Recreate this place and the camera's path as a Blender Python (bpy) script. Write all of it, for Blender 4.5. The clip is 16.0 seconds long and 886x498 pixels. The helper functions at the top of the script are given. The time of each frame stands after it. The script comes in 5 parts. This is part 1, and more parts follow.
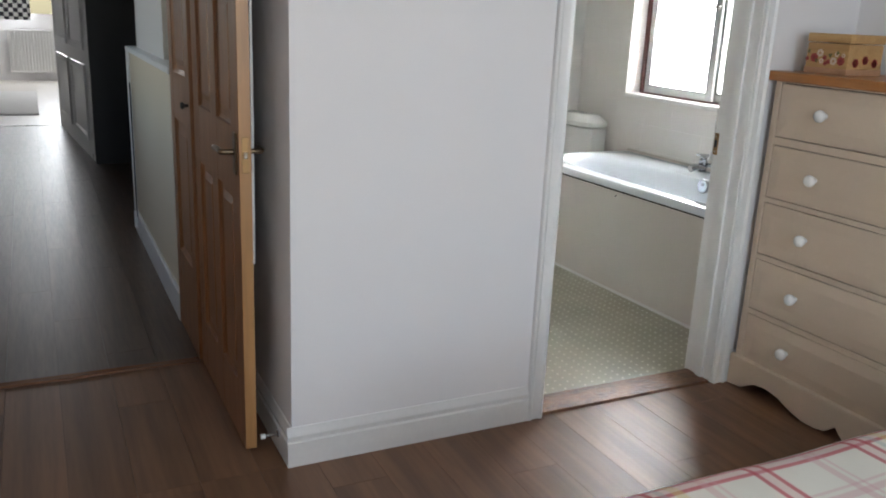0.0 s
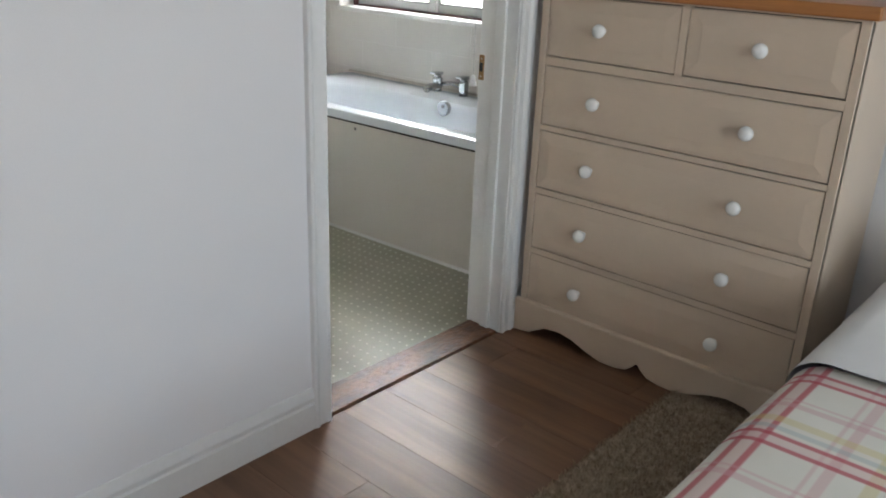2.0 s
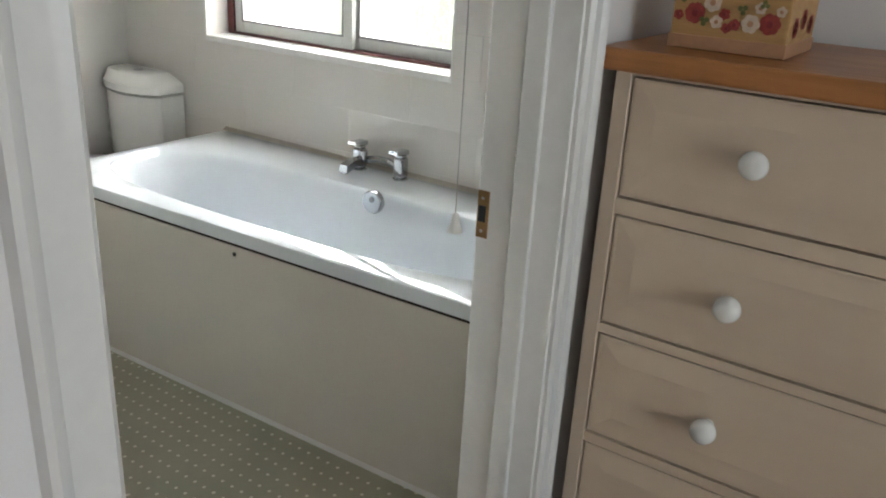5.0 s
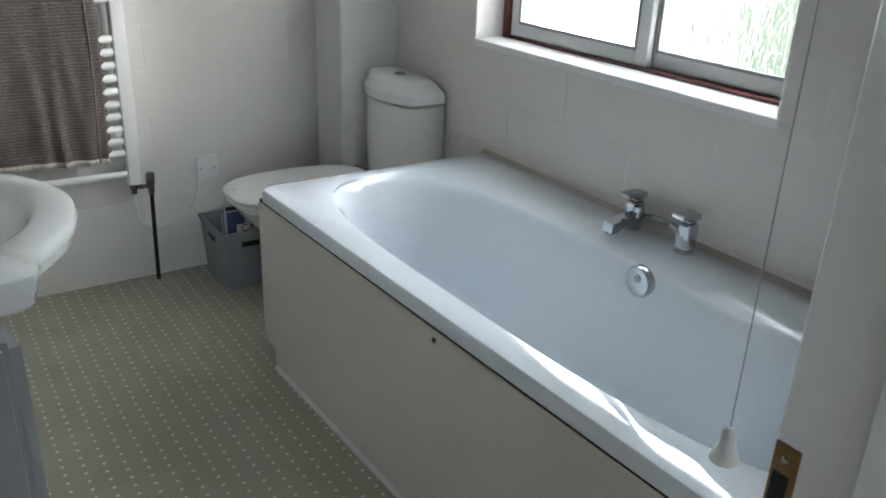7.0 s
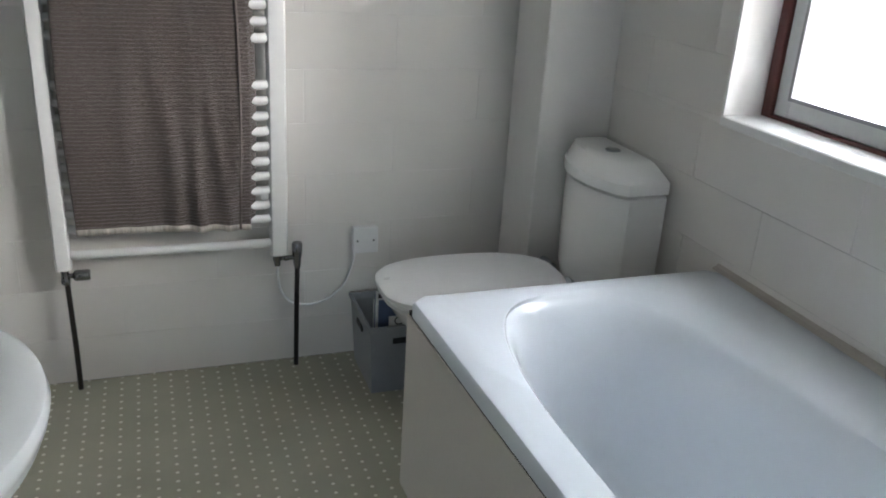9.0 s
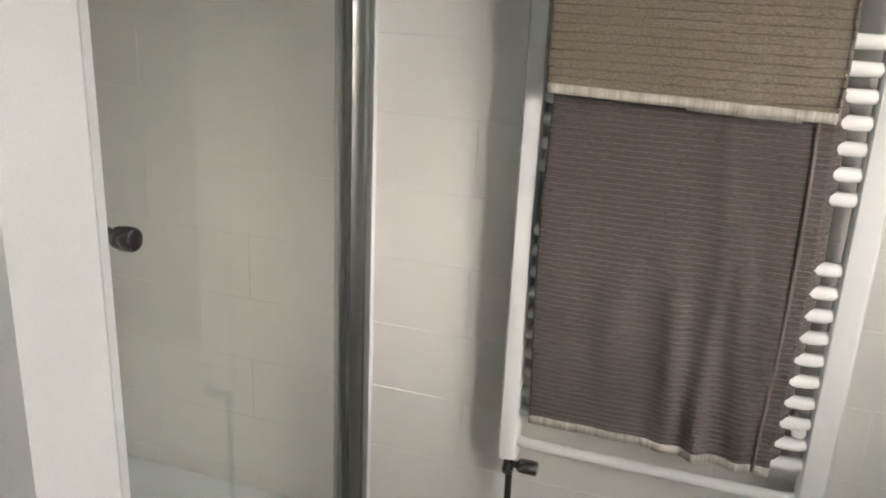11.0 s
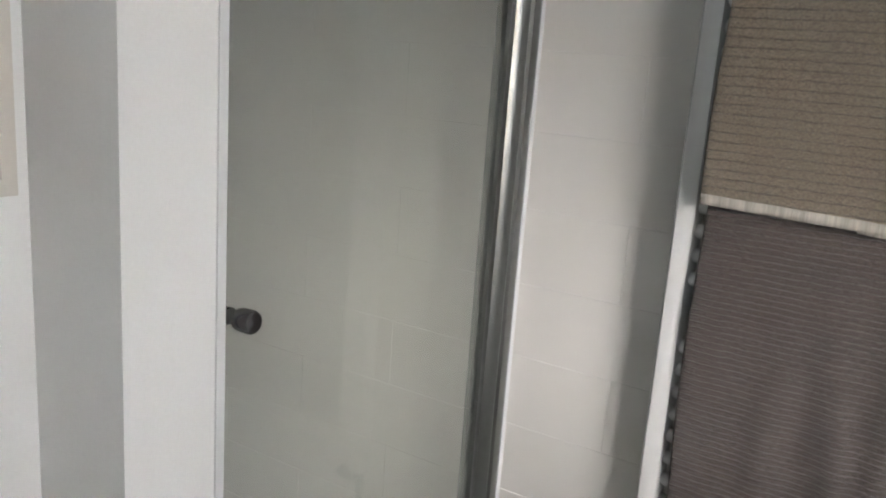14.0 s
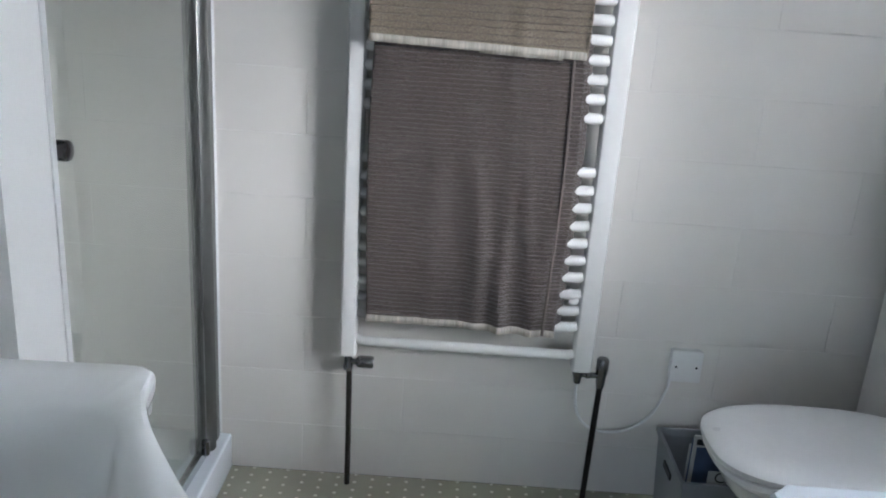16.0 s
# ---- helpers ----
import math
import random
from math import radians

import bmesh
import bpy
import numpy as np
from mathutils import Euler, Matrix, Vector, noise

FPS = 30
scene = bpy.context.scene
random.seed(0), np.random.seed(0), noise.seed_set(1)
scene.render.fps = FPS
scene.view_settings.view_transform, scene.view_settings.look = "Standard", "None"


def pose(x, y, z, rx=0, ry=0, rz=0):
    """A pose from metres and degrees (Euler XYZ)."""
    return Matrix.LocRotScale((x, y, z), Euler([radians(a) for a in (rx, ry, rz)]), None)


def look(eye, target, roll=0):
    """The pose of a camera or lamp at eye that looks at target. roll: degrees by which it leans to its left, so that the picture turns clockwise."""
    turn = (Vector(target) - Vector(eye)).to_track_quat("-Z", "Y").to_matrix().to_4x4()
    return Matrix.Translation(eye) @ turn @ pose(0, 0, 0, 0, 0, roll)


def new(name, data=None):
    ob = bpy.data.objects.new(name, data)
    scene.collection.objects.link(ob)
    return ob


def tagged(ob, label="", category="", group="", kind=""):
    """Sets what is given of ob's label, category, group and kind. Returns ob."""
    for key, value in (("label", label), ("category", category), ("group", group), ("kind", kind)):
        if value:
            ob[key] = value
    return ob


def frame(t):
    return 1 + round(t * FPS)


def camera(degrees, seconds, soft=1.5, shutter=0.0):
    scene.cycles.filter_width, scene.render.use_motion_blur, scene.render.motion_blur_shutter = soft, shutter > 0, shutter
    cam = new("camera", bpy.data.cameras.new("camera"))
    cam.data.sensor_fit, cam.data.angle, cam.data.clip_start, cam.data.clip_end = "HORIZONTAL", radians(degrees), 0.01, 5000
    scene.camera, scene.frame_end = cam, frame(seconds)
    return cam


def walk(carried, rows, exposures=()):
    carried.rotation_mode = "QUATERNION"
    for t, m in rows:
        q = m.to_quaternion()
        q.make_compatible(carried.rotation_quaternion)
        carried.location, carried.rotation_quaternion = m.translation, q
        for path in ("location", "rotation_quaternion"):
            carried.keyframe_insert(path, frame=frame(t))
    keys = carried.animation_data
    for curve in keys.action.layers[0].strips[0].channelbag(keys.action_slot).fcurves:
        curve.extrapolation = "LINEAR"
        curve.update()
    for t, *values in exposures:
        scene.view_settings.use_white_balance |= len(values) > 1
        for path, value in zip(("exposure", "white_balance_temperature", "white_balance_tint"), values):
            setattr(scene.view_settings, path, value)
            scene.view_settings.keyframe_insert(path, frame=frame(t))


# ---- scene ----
cam = camera(56.25, 16.0, soft=1.9)
PATH = [
    (0.0, look((-0.658, -2.351, 1.433), (0.2, -0.629, 0.887), 2.6)),
    (0.5, look((-0.594, -2.205, 1.438), (0.422, -0.594, 0.828), 1.9)),
    (1.0, look((-0.553, -2.091, 1.417), (0.566, -0.557, 0.79), 2.4)),
    (1.5, look((-0.534, -1.904, 1.426), (0.643, -0.431, 0.759), 0.8)),
    (2.0, look((-0.484, -1.704, 1.424), (0.917, -0.472, 0.704), 2.2)),
    (2.5, look((-0.335, -1.485, 1.442), (1.146, -0.367, 0.696), 2.3)),
    (3.0, look((-0.208, -1.283, 1.43), (1.309, -0.194, 0.714), 2.0)),
    (5.5, look((0.846, -0.471, 1.45), (2.398, 0.554, 0.716), 3.3)),
    (6.0, look((1.054, -0.427, 1.446), (2.279, 0.962, 0.693), 2.4)),
    (6.5, look((1.162, -0.319, 1.437), (2.255, 1.164, 0.659), 2.2)),
    (7.0, look((1.241, -0.155, 1.418), (2.269, 1.371, 0.633), 2.3)),
    (7.5, look((1.354, -0.002, 1.403), (2.361, 1.535, 0.613), 2.6)),
    (8.0, look((1.457, 0.111, 1.401), (2.357, 1.705, 0.594), 2.9)),
    (10.5, pose(1.609, 1.138, 1.376, 71.16, -3.26, 6.19)),
    (11.0, pose(1.633, 1.295, 1.399, 71.76, -2.52, 18.88)),
    (11.5, pose(1.659, 1.378, 1.416, 71.21, -2.84, 26.37)),
    (12.0, pose(1.694, 1.411, 1.446, 74.92, -3.86, 28.30)),
    (12.5, pose(1.714, 1.401, 1.476, 82.92, -3.10, 28.69)),
    (13.0, pose(1.725, 1.387, 1.482, 83.14, -2.99, 29.65)),
    (13.5, pose(1.721, 1.391, 1.464, 81.22, -3.44, 30.82)),
    (14.0, pose(1.696, 1.369, 1.420, 76.93, -4.08, 32.48)),
    (14.5, pose(1.633, 1.281, 1.389, 73.83, -3.93, 31.60)),
    (15.0, pose(1.540, 1.117, 1.369, 72.50, -2.90, 20.55)),
    (15.5, pose(1.529, 1.020, 1.362, 71.95, -4.29, 10.74)),
    (16.0, pose(1.535, 0.894, 1.347, 71.97, -3.69, 1.55)),
]
EXPOSURE = [
    (0.0, 2.00, 6450, 12),
    (1.5, 1.93, 6400, 11),
    (3.0, 1.83, 6500, 10),
    (5.5, 1.68, 6700, 10),
    (6.0, 1.10, 6350, 9),
    (7.0, 1.17, 6000, 9),
    (8.2, 0.95, 5850, 10),
    (10.5, 1.35, 6700, 14),
    (11.0, 1.30, 6700, 14),
    (12.0, 1.10, 6800, 15),
    (12.5, 1.15, 6800, 16),
    (13.5, 1.18, 6500, 15),
    (14.5, 1.15, 6150, 14),
    (15.3, 1.10, 5950, 13),
    (16.0, 1.17, 5650, 12),
]
walk(cam, PATH, EXPOSURE)

# ---- world and light ----
world = bpy.data.worlds.new("daylight")
scene.world = world
world.use_nodes = True
wn = world.node_tree
sky = wn.nodes.new("ShaderNodeTexSky")
sky.sky_type, sky.sun_disc = "NISHITA", False
sky.sun_elevation, sky.sun_rotation = radians(15.5), radians(126)
wn.links.new(sky.outputs[0], wn.nodes["Background"].inputs[0])
wn.nodes["Background"].inputs[1].default_value = 0.08
sun = new("sun", bpy.data.lights.new("sun", "SUN"))
sun.data.energy, sun.data.angle, sun.data.color = 1.5, radians(20), (1, 0.96, 0.9)
sun.matrix_world = look((9.0, -6.6, 2.9), (0, 0, 0))


def window_light(name, at, towards, wide, high, watts, colour):
    lamp = new(name, bpy.data.lights.new(name, "AREA"))
    lamp.data.shape, lamp.data.size, lamp.data.size_y = "RECTANGLE", wide, high
    lamp.data.energy, lamp.data.color = watts, colour
    lamp.matrix_world = look(at, towards)


window_light("bedroom_window_light", (0.37, -3.97, 1.5), (0.5, 0, 0.7), 1.7, 1.25, 11.8, (0.80, 0.91, 1.0))
window_light("far_room_window_light", (-0.9, 13.9, 1.75), (-0.7, 8, 0.9), 1.6, 1.1, 27, (0.95, 0.98, 1.0))
window_light("corridor_window_light", (-1.45, 2.3, 1.55), (0.0, 2.2, 0.9), 1.5, 1.1, 0.6, (0.97, 0.98, 1.0))
BATH_SKY = 13.0


# ---- materials ----
def nodes(name):
    m = bpy.data.materials.new(name)
    m.use_nodes = True
    n = m.node_tree
    return m, n, n.nodes["Principled BSDF"]


def add(n, kind, **inputs):
    node = n.nodes.new("ShaderNode" + kind)
    for k, v in inputs.items():
        node.inputs[k.replace("_", " ")].default_value = v
    return node


def math_node(n, op, a, b=0.0, c=0.0):
    node = n.nodes.new("ShaderNodeMath")
    node.operation = op
    for i, v in enumerate((a, b, c)):
        if isinstance(v, (int, float)):
            node.inputs[i].default_value = v
        else:
            n.links.new(v, node.inputs[i])
    return node.outputs[0]


def mixed(n, factor, a, b, mode="MIX"):
    node = n.nodes.new("ShaderNodeMix")
    node.data_type, node.blend_type = "RGBA", mode
    for i, v in ((0, factor), (6, a), (7, b)):
        if isinstance(v, tuple):
            node.inputs[i].default_value = (*v, 1)
        elif isinstance(v, (int, float)):
            node.inputs[i].default_value = v
        else:
            n.links.new(v, node.inputs[i])
    return node.outputs[2]


def coords(n, scale=(1, 1, 1), world_space=True):
    mp = n.nodes.new("ShaderNodeMapping")
    mp.inputs["Scale"].default_value = scale
    if world_space:
        src = n.nodes.new("ShaderNodeNewGeometry").outputs["Position"]
    else:
        src = n.nodes.new("ShaderNodeTexCoord").outputs["Object"]
    n.links.new(src, mp.inputs[0])
    return mp.outputs[0]


def noise_tex(n, vec, scale, detail=4, rough=0.55):
    t = add(n, "TexNoise", Scale=scale, Detail=detail, Roughness=rough)
    n.links.new(vec, t.inputs["Vector"])
    return t.outputs["Fac"]


def ramp(n, fac, lo, hi):
    r = n.nodes.new("ShaderNodeMapRange")
    r.inputs[1].default_value, r.inputs[2].default_value = lo, hi
    n.links.new(fac, r.inputs[0])
    return r.outputs[0]


def bump(n, bsdf, height, strength, distance=0.002):
    b = add(n, "Bump", Strength=strength, Distance=distance)
    n.links.new(height, b.inputs["Height"])
    n.links.new(b.outputs[0], bsdf.inputs["Normal"])


def surface(name, colour, rough, grain=120, vary=0.06, blotch=2.5, bumpy=0.15, metal=0.0, stretch=(1, 1, 1), dirt=(0, 0, 0), coat=0.0):
    """Plain material with broad blotches, fine grain and slight relief."""
    m, n, b = nodes(name)
    v = coords(n, stretch)
    big, small = noise_tex(n, v, blotch, 3), noise_tex(n, v, grain, 5)
    dark = tuple(c * (1 - vary) for c in colour)
    c = mixed(n, ramp(n, big, 0.3, 0.7), dark, colour)
    c = mixed(n, math_node(n, "MULTIPLY", ramp(n, small, 0.35, 0.75), vary), c, dirt)
    n.links.new(c, b.inputs["Base Color"])
    b.inputs["Metallic"].default_value = metal
    n.links.new(math_node(n, "ADD", math_node(n, "MULTIPLY", big, 0.12), rough - 0.06), b.inputs["Roughness"])
    b.inputs["Coat Weight"].default_value = coat
    if bumpy:
        bump(n, b, small, bumpy)
    return m


def wood(name, light, dark, rough, axis, pieces=False, grain=1.0, coat=0.0, relief=0.12, fleck=0.45):
    """Wood with its grain along an axis; pieces differ by their own random number."""
    m, n, b = nodes(name)
    k = [26.0 / grain] * 3
    k["xyz".index(axis)] = 1.4 / grain
    v = coords(n, tuple(k))
    rnd = n.nodes.new("ShaderNodeObjectInfo").outputs["Random"]
    if pieces:
        sh = n.nodes.new("ShaderNodeVectorMath")
        sh.operation = "ADD"
        n.links.new(v, sh.inputs[0])
        cmb = n.nodes.new("ShaderNodeCombineXYZ")
        for i in range(3):
            n.links.new(math_node(n, "MULTIPLY", rnd, 40.0 + i * 7), cmb.inputs[i])
        n.links.new(cmb.outputs[0], sh.inputs[1])
        v = sh.outputs[0]
    a, f = noise_tex(n, v, 1.0, 6, 0.6), noise_tex(n, v, 5.0, 6, 0.65)
    c = mixed(n, ramp(n, a, 0.3, 0.7), dark, light)
    c = mixed(n, math_node(n, "MULTIPLY", ramp(n, f, 0.45, 0.75), fleck), c, tuple(x * 0.6 for x in dark))
    if pieces:
        c = mixed(n, math_node(n, "MULTIPLY", rnd, 0.22), c, tuple(x * 0.75 for x in dark))
    n.links.new(c, b.inputs["Base Color"])
    n.links.new(math_node(n, "ADD", math_node(n, "MULTIPLY", f, 0.16), rough - 0.08), b.inputs["Roughness"])
    b.inputs["Coat Weight"].default_value = coat
    bump(n, b, f, relief, 0.001)
    return m


M = {}
M["white_wall"] = surface("white_wall_paint", (0.80, 0.785, 0.785), 0.6, 260, 0.03, 1.3, 0.12)
M["half_wall"] = surface("pale_cream_paint", (0.70, 0.60, 0.45), 0.6, 260, 0.03, 1.3, 0.12)
M["cream_wall"] = surface("cream_wall_paint", (0.62, 0.56, 0.44), 0.65, 260, 0.04, 1.3, 0.12)
M["gloss_white"] = surface("white_gloss_paint", (0.77, 0.765, 0.75), 0.3, 60, 0.04, 3, 0.06)
M["ceiling"] = surface("ceiling_paint", (0.8, 0.8, 0.79), 0.8, 200, 0.03, 1.0, 0.1)
M["bath_wall"] = surface("bathroom_wall_paint", (0.81, 0.79, 0.765), 0.5, 240, 0.03, 1.5, 0.1)
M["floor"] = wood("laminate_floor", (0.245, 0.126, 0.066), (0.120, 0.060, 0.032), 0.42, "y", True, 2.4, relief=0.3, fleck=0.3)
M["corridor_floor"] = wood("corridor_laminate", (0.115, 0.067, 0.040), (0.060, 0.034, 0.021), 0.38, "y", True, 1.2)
# plank joints, also painted shade under the bath rim and behind the drawers
M["gap"] = surface("dark_joint_and_shade", (0.02, 0.014, 0.01), 0.8, 90, 0.2)
M["pine_door"] = wood("pine_door", (0.30, 0.13, 0.05), (0.195, 0.076, 0.027), 0.35, "z", False, 1.6)
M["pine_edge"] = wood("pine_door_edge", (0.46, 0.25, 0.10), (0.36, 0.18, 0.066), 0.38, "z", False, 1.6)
M["pine_top"] = wood("orange_pine_top", (0.44, 0.185, 0.055), (0.31, 0.115, 0.032), 0.33, "y", False, 1.8)
M["sill_wood"] = wood("threshold_wood", (0.25, 0.11, 0.052), (0.11, 0.048, 0.026), 0.17, "x", False, 0.8, relief=0.5)
M["chest_paint"] = surface("grey_beige_chest_paint", (0.60, 0.48, 0.365), 0.38, 70, 0.025, 4, 0.05, stretch=(1, 0.5, 1))
M["knob_white"] = surface("white_knob", (0.8, 0.79, 0.76), 0.25, 40, 0.03, 8, 0.0)
M["ceramic"] = surface("white_ceramic", (0.83, 0.83, 0.815), 0.08, 30, 0.015, 2, 0.0)
M["acrylic"] = surface("white_acrylic", (0.755, 0.80, 0.845), 0.05, 30, 0.015, 2, 0.0)
M["panel"] = surface("bath_panel_board", (0.66, 0.62, 0.565), 0.4, 90, 0.03, 2, 0.05)
# beige puts the shade of the rim's wall side into the sealant colour
M["sealant"] = surface("shade_beige_sealant", (0.5, 0.46, 0.41), 0.5, 90, 0.08, 9, 0.05)
M["cord"] = surface("grey_cord", (0.4, 0.39, 0.38), 0.8, 200, 0.1)
M["chrome"] = surface("chrome", (0.52, 0.54, 0.57), 0.08, 60, 0.03, 6, 0.0, metal=1.0)
M["satin"] = surface("satin_aluminium", (0.22, 0.225, 0.22), 0.36, 60, 0.04, 6, 0.0, metal=1.0)
M["dark_chrome"] = surface("dark_chrome", (0.30, 0.30, 0.31), 0.16, 60, 0.05, 6, 0.0, metal=1.0)
M["dark_pipe"] = surface("tarnished_pipe", (0.055, 0.045, 0.04), 0.35, 60, 0.2, 9, 0.05, metal=0.6)
M["black"] = surface("black_void", (0.015, 0.015, 0.015), 0.5, 60, 0.1, 5)
M["radiator"] = surface("radiator_enamel", (0.78, 0.775, 0.76), 0.22, 60, 0.03, 4, 0.0)
M["maroon"] = surface("maroon_frame_paint", (0.12, 0.03, 0.028), 0.35, 60, 0.15, 6, 0.1)
M["alu"] = surface("grey_white_window_frame", (0.55, 0.57, 0.57), 0.35, 60, 0.06, 6, 0.05)
M["plastic_grey"] = surface("grey_plastic", (0.26, 0.265, 0.28), 0.45, 70, 0.06, 5, 0.1)
M["plastic_white"] = surface("white_plastic", (0.78, 0.78, 0.78), 0.3, 60, 0.03, 6, 0.0)
M["silver_grey"] = surface("silver_grey_plastic", (0.36, 0.37, 0.385), 0.35, 60, 0.05, 6, 0.05)
M["brass"] = surface("tarnished_brass", (0.36, 0.22, 0.10), 0.35, 80, 0.2, 20, 0.1, metal=0.9)
M["bronze"] = surface("dark_bronze", (0.16, 0.115, 0.075), 0.3, 80, 0.15, 20, 0.05, metal=1.0)
M["steel"] = surface("brushed_steel", (0.55, 0.52, 0.48), 0.28, 80, 0.1, 20, 0.05, metal=1.0)
M["dark_grey_wall"] = surface("dark_grey", (0.055, 0.058, 0.062), 0.5, 120, 0.1, 2, 0.1)
M["paper"] = surface("printed_paper", (0.6, 0.6, 0.58), 0.5, 60, 0.1, 9)
M["ink"] = surface("black_ink", (0.02, 0.02, 0.022), 0.5, 60, 0.1, 9)
M["blue_print"] = surface("blue_print", (0.08, 0.12, 0.22), 0.5, 60, 0.2, 30)
M["mirror"] = surface("mirror_glass", (0.88, 0.9, 0.9), 0.06, 20, 0.0, 2, 0.0, metal=1.0)
M["vanity"] = surface("grey_vanity_paint", (0.34, 0.345, 0.35), 0.4, 80, 0.05, 3, 0.06)
M["mirror_frame"] = surface("cream_cabinet_paint", (0.66, 0.60, 0.53), 0.42, 90, 0.05, 4, 0.08)
M["grout"] = surface("pale_grout", (0.76, 0.74, 0.71), 0.85, 160, 0.08, 6, 0.3)
M["white_linen"] = surface("white_linen", (0.78, 0.77, 0.75), 0.85, 420, 0.05, 6, 0.4)
M["bin_grey"] = surface("grey_storage_plastic", (0.29, 0.305, 0.325), 0.5, 90, 0.06, 5, 0.15)
M["pine_box"] = wood("painted_wooden_box", (0.52, 0.32, 0.13), (0.42, 0.23, 0.085), 0.45, "y", False, 0.8)
M["red_paint"] = surface("red_flower_paint", (0.42, 0.06, 0.05), 0.5, 160, 0.3, 60)
M["rose_paint"] = surface("deep_rose_paint", (0.28, 0.03, 0.035), 0.5, 160, 0.2, 60)
M["band_paint"] = surface("dusty_pink_paint", (0.50, 0.27, 0.15), 0.5, 120, 0.15, 30)
M["cream_paint"] = surface("cream_flower_paint", (0.74, 0.6, 0.47), 0.5, 160, 0.2, 60)
M["green_paint"] = surface("green_leaf_paint", (0.16, 0.17, 0.05), 0.5, 160, 0.3, 60)


def varnish_material():
    """Thick uneven varnish over worn dark wood."""
    m, n, b = nodes("worn_varnished_wood")
    v = coords(n, (1.0, 2.2, 1.0))
    a, f = noise_tex(n, v, 9, 4, 0.6), noise_tex(n, v, 42, 3, 0.6)
    c = mixed(n, ramp(n, a, 0.35, 0.65), (0.10, 0.043, 0.022), (0.26, 0.11, 0.05))
    n.links.new(mixed(n, math_node(n, "MULTIPLY", ramp(n, f, 0.5, 0.7), 0.5), c, (0.06, 0.03, 0.018)), b.inputs["Base Color"])
    n.links.new(ramp(n, f, -0.6, 2.6), b.inputs["Roughness"])
    bump(n, b, f, 0.6, 0.006)
    return m


def tile_material():
    m, n, b = nodes("glazed_wall_tile")
    rnd = n.nodes.new("ShaderNodeObjectInfo").outputs["Random"]
    v = coords(n, (1.2, 1.2, 3))
    a, f = noise_tex(n, v, 2.2, 4), noise_tex(n, v, 9, 4)
    c = mixed(n, a, (0.70, 0.675, 0.64), (0.725, 0.70, 0.665))
    c = mixed(n, math_node(n, "MULTIPLY", rnd, 0.25), c, (0.68, 0.655, 0.62))
    n.links.new(c, b.inputs["Base Color"])
    n.links.new(math_node(n, "ADD", math_node(n, "MULTIPLY", a, 0.03), 0.30), b.inputs["Roughness"])
    bump(n, b, f, 0.02, 0.002)
    return m


def wave_tile_material():
    m, n, b = nodes("wavy_relief_tile")
    v = coords(n, (1, 1, 1))
    w = add(n, "TexWave", Scale=14, Distortion=9, Detail=2)
    w.bands_direction = "Z"
    w.inputs["Detail Scale"].default_value = 0.9
    n.links.new(v, w.inputs["Vector"])
    a = noise_tex(n, v, 3)
    n.links.new(mixed(n, a, (0.70, 0.70, 0.67), (0.76, 0.755, 0.73)), b.inputs["Base Color"])
    b.inputs["Roughness"].default_value = 0.28
    bump(n, b, w.outputs["Fac"], 0.35, 0.004)
    return m


def vinyl_material():
    """Grey-green sheet floor printed with a staggered lattice of pale dots."""
    m, n, b = nodes("dotted_vinyl")
    sep = n.nodes.new("ShaderNodeSeparateXYZ")
    n.links.new(coords(n), sep.inputs[0])
    dx, dy = 0.048, 0.037
    u = math_node(n, "DIVIDE", sep.outputs[0], dx)
    col = math_node(n, "FLOOR", u)
    odd = math_node(n, "MULTIPLY", math_node(n, "FLOORED_MODULO", col, 2.0), 0.5)
    w = math_node(n, "ADD", math_node(n, "DIVIDE", sep.outputs[1], dy), odd)
    fu = math_node(n, "MULTIPLY", math_node(n, "SUBTRACT", math_node(n, "FRACT", u), 0.5), dx)
    fw = math_node(n, "MULTIPLY", math_node(n, "SUBTRACT", math_node(n, "FRACT", w), 0.5), dy)
    d = math_node(n, "SQRT", math_node(n, "ADD", math_node(n, "MULTIPLY", fu, fu), math_node(n, "MULTIPLY", fw, fw)))
    wob = math_node(n, "MULTIPLY", math_node(n, "SUBTRACT", noise_tex(n, coords(n), 160), 0.5), 0.003)
    dot = ramp(n, math_node(n, "ADD", d, wob), 0.0058, 0.0040)
    v = coords(n)
    base = mixed(n, ramp(n, noise_tex(n, v, 5), 0.3, 0.7), (0.355, 0.34, 0.26), (0.43, 0.41, 0.315))
    base = mixed(n, math_node(n, "MULTIPLY", noise_tex(n, v, 240), 0.3), base, (0.30, 0.29, 0.22))
    n.links.new(mixed(n, dot, base, (0.78, 0.76, 0.66)), b.inputs["Base Color"])
    b.inputs["Roughness"].default_value = 0.42
    bump(n, b, noise_tex(n, v, 300), 0.15, 0.001)
    return m


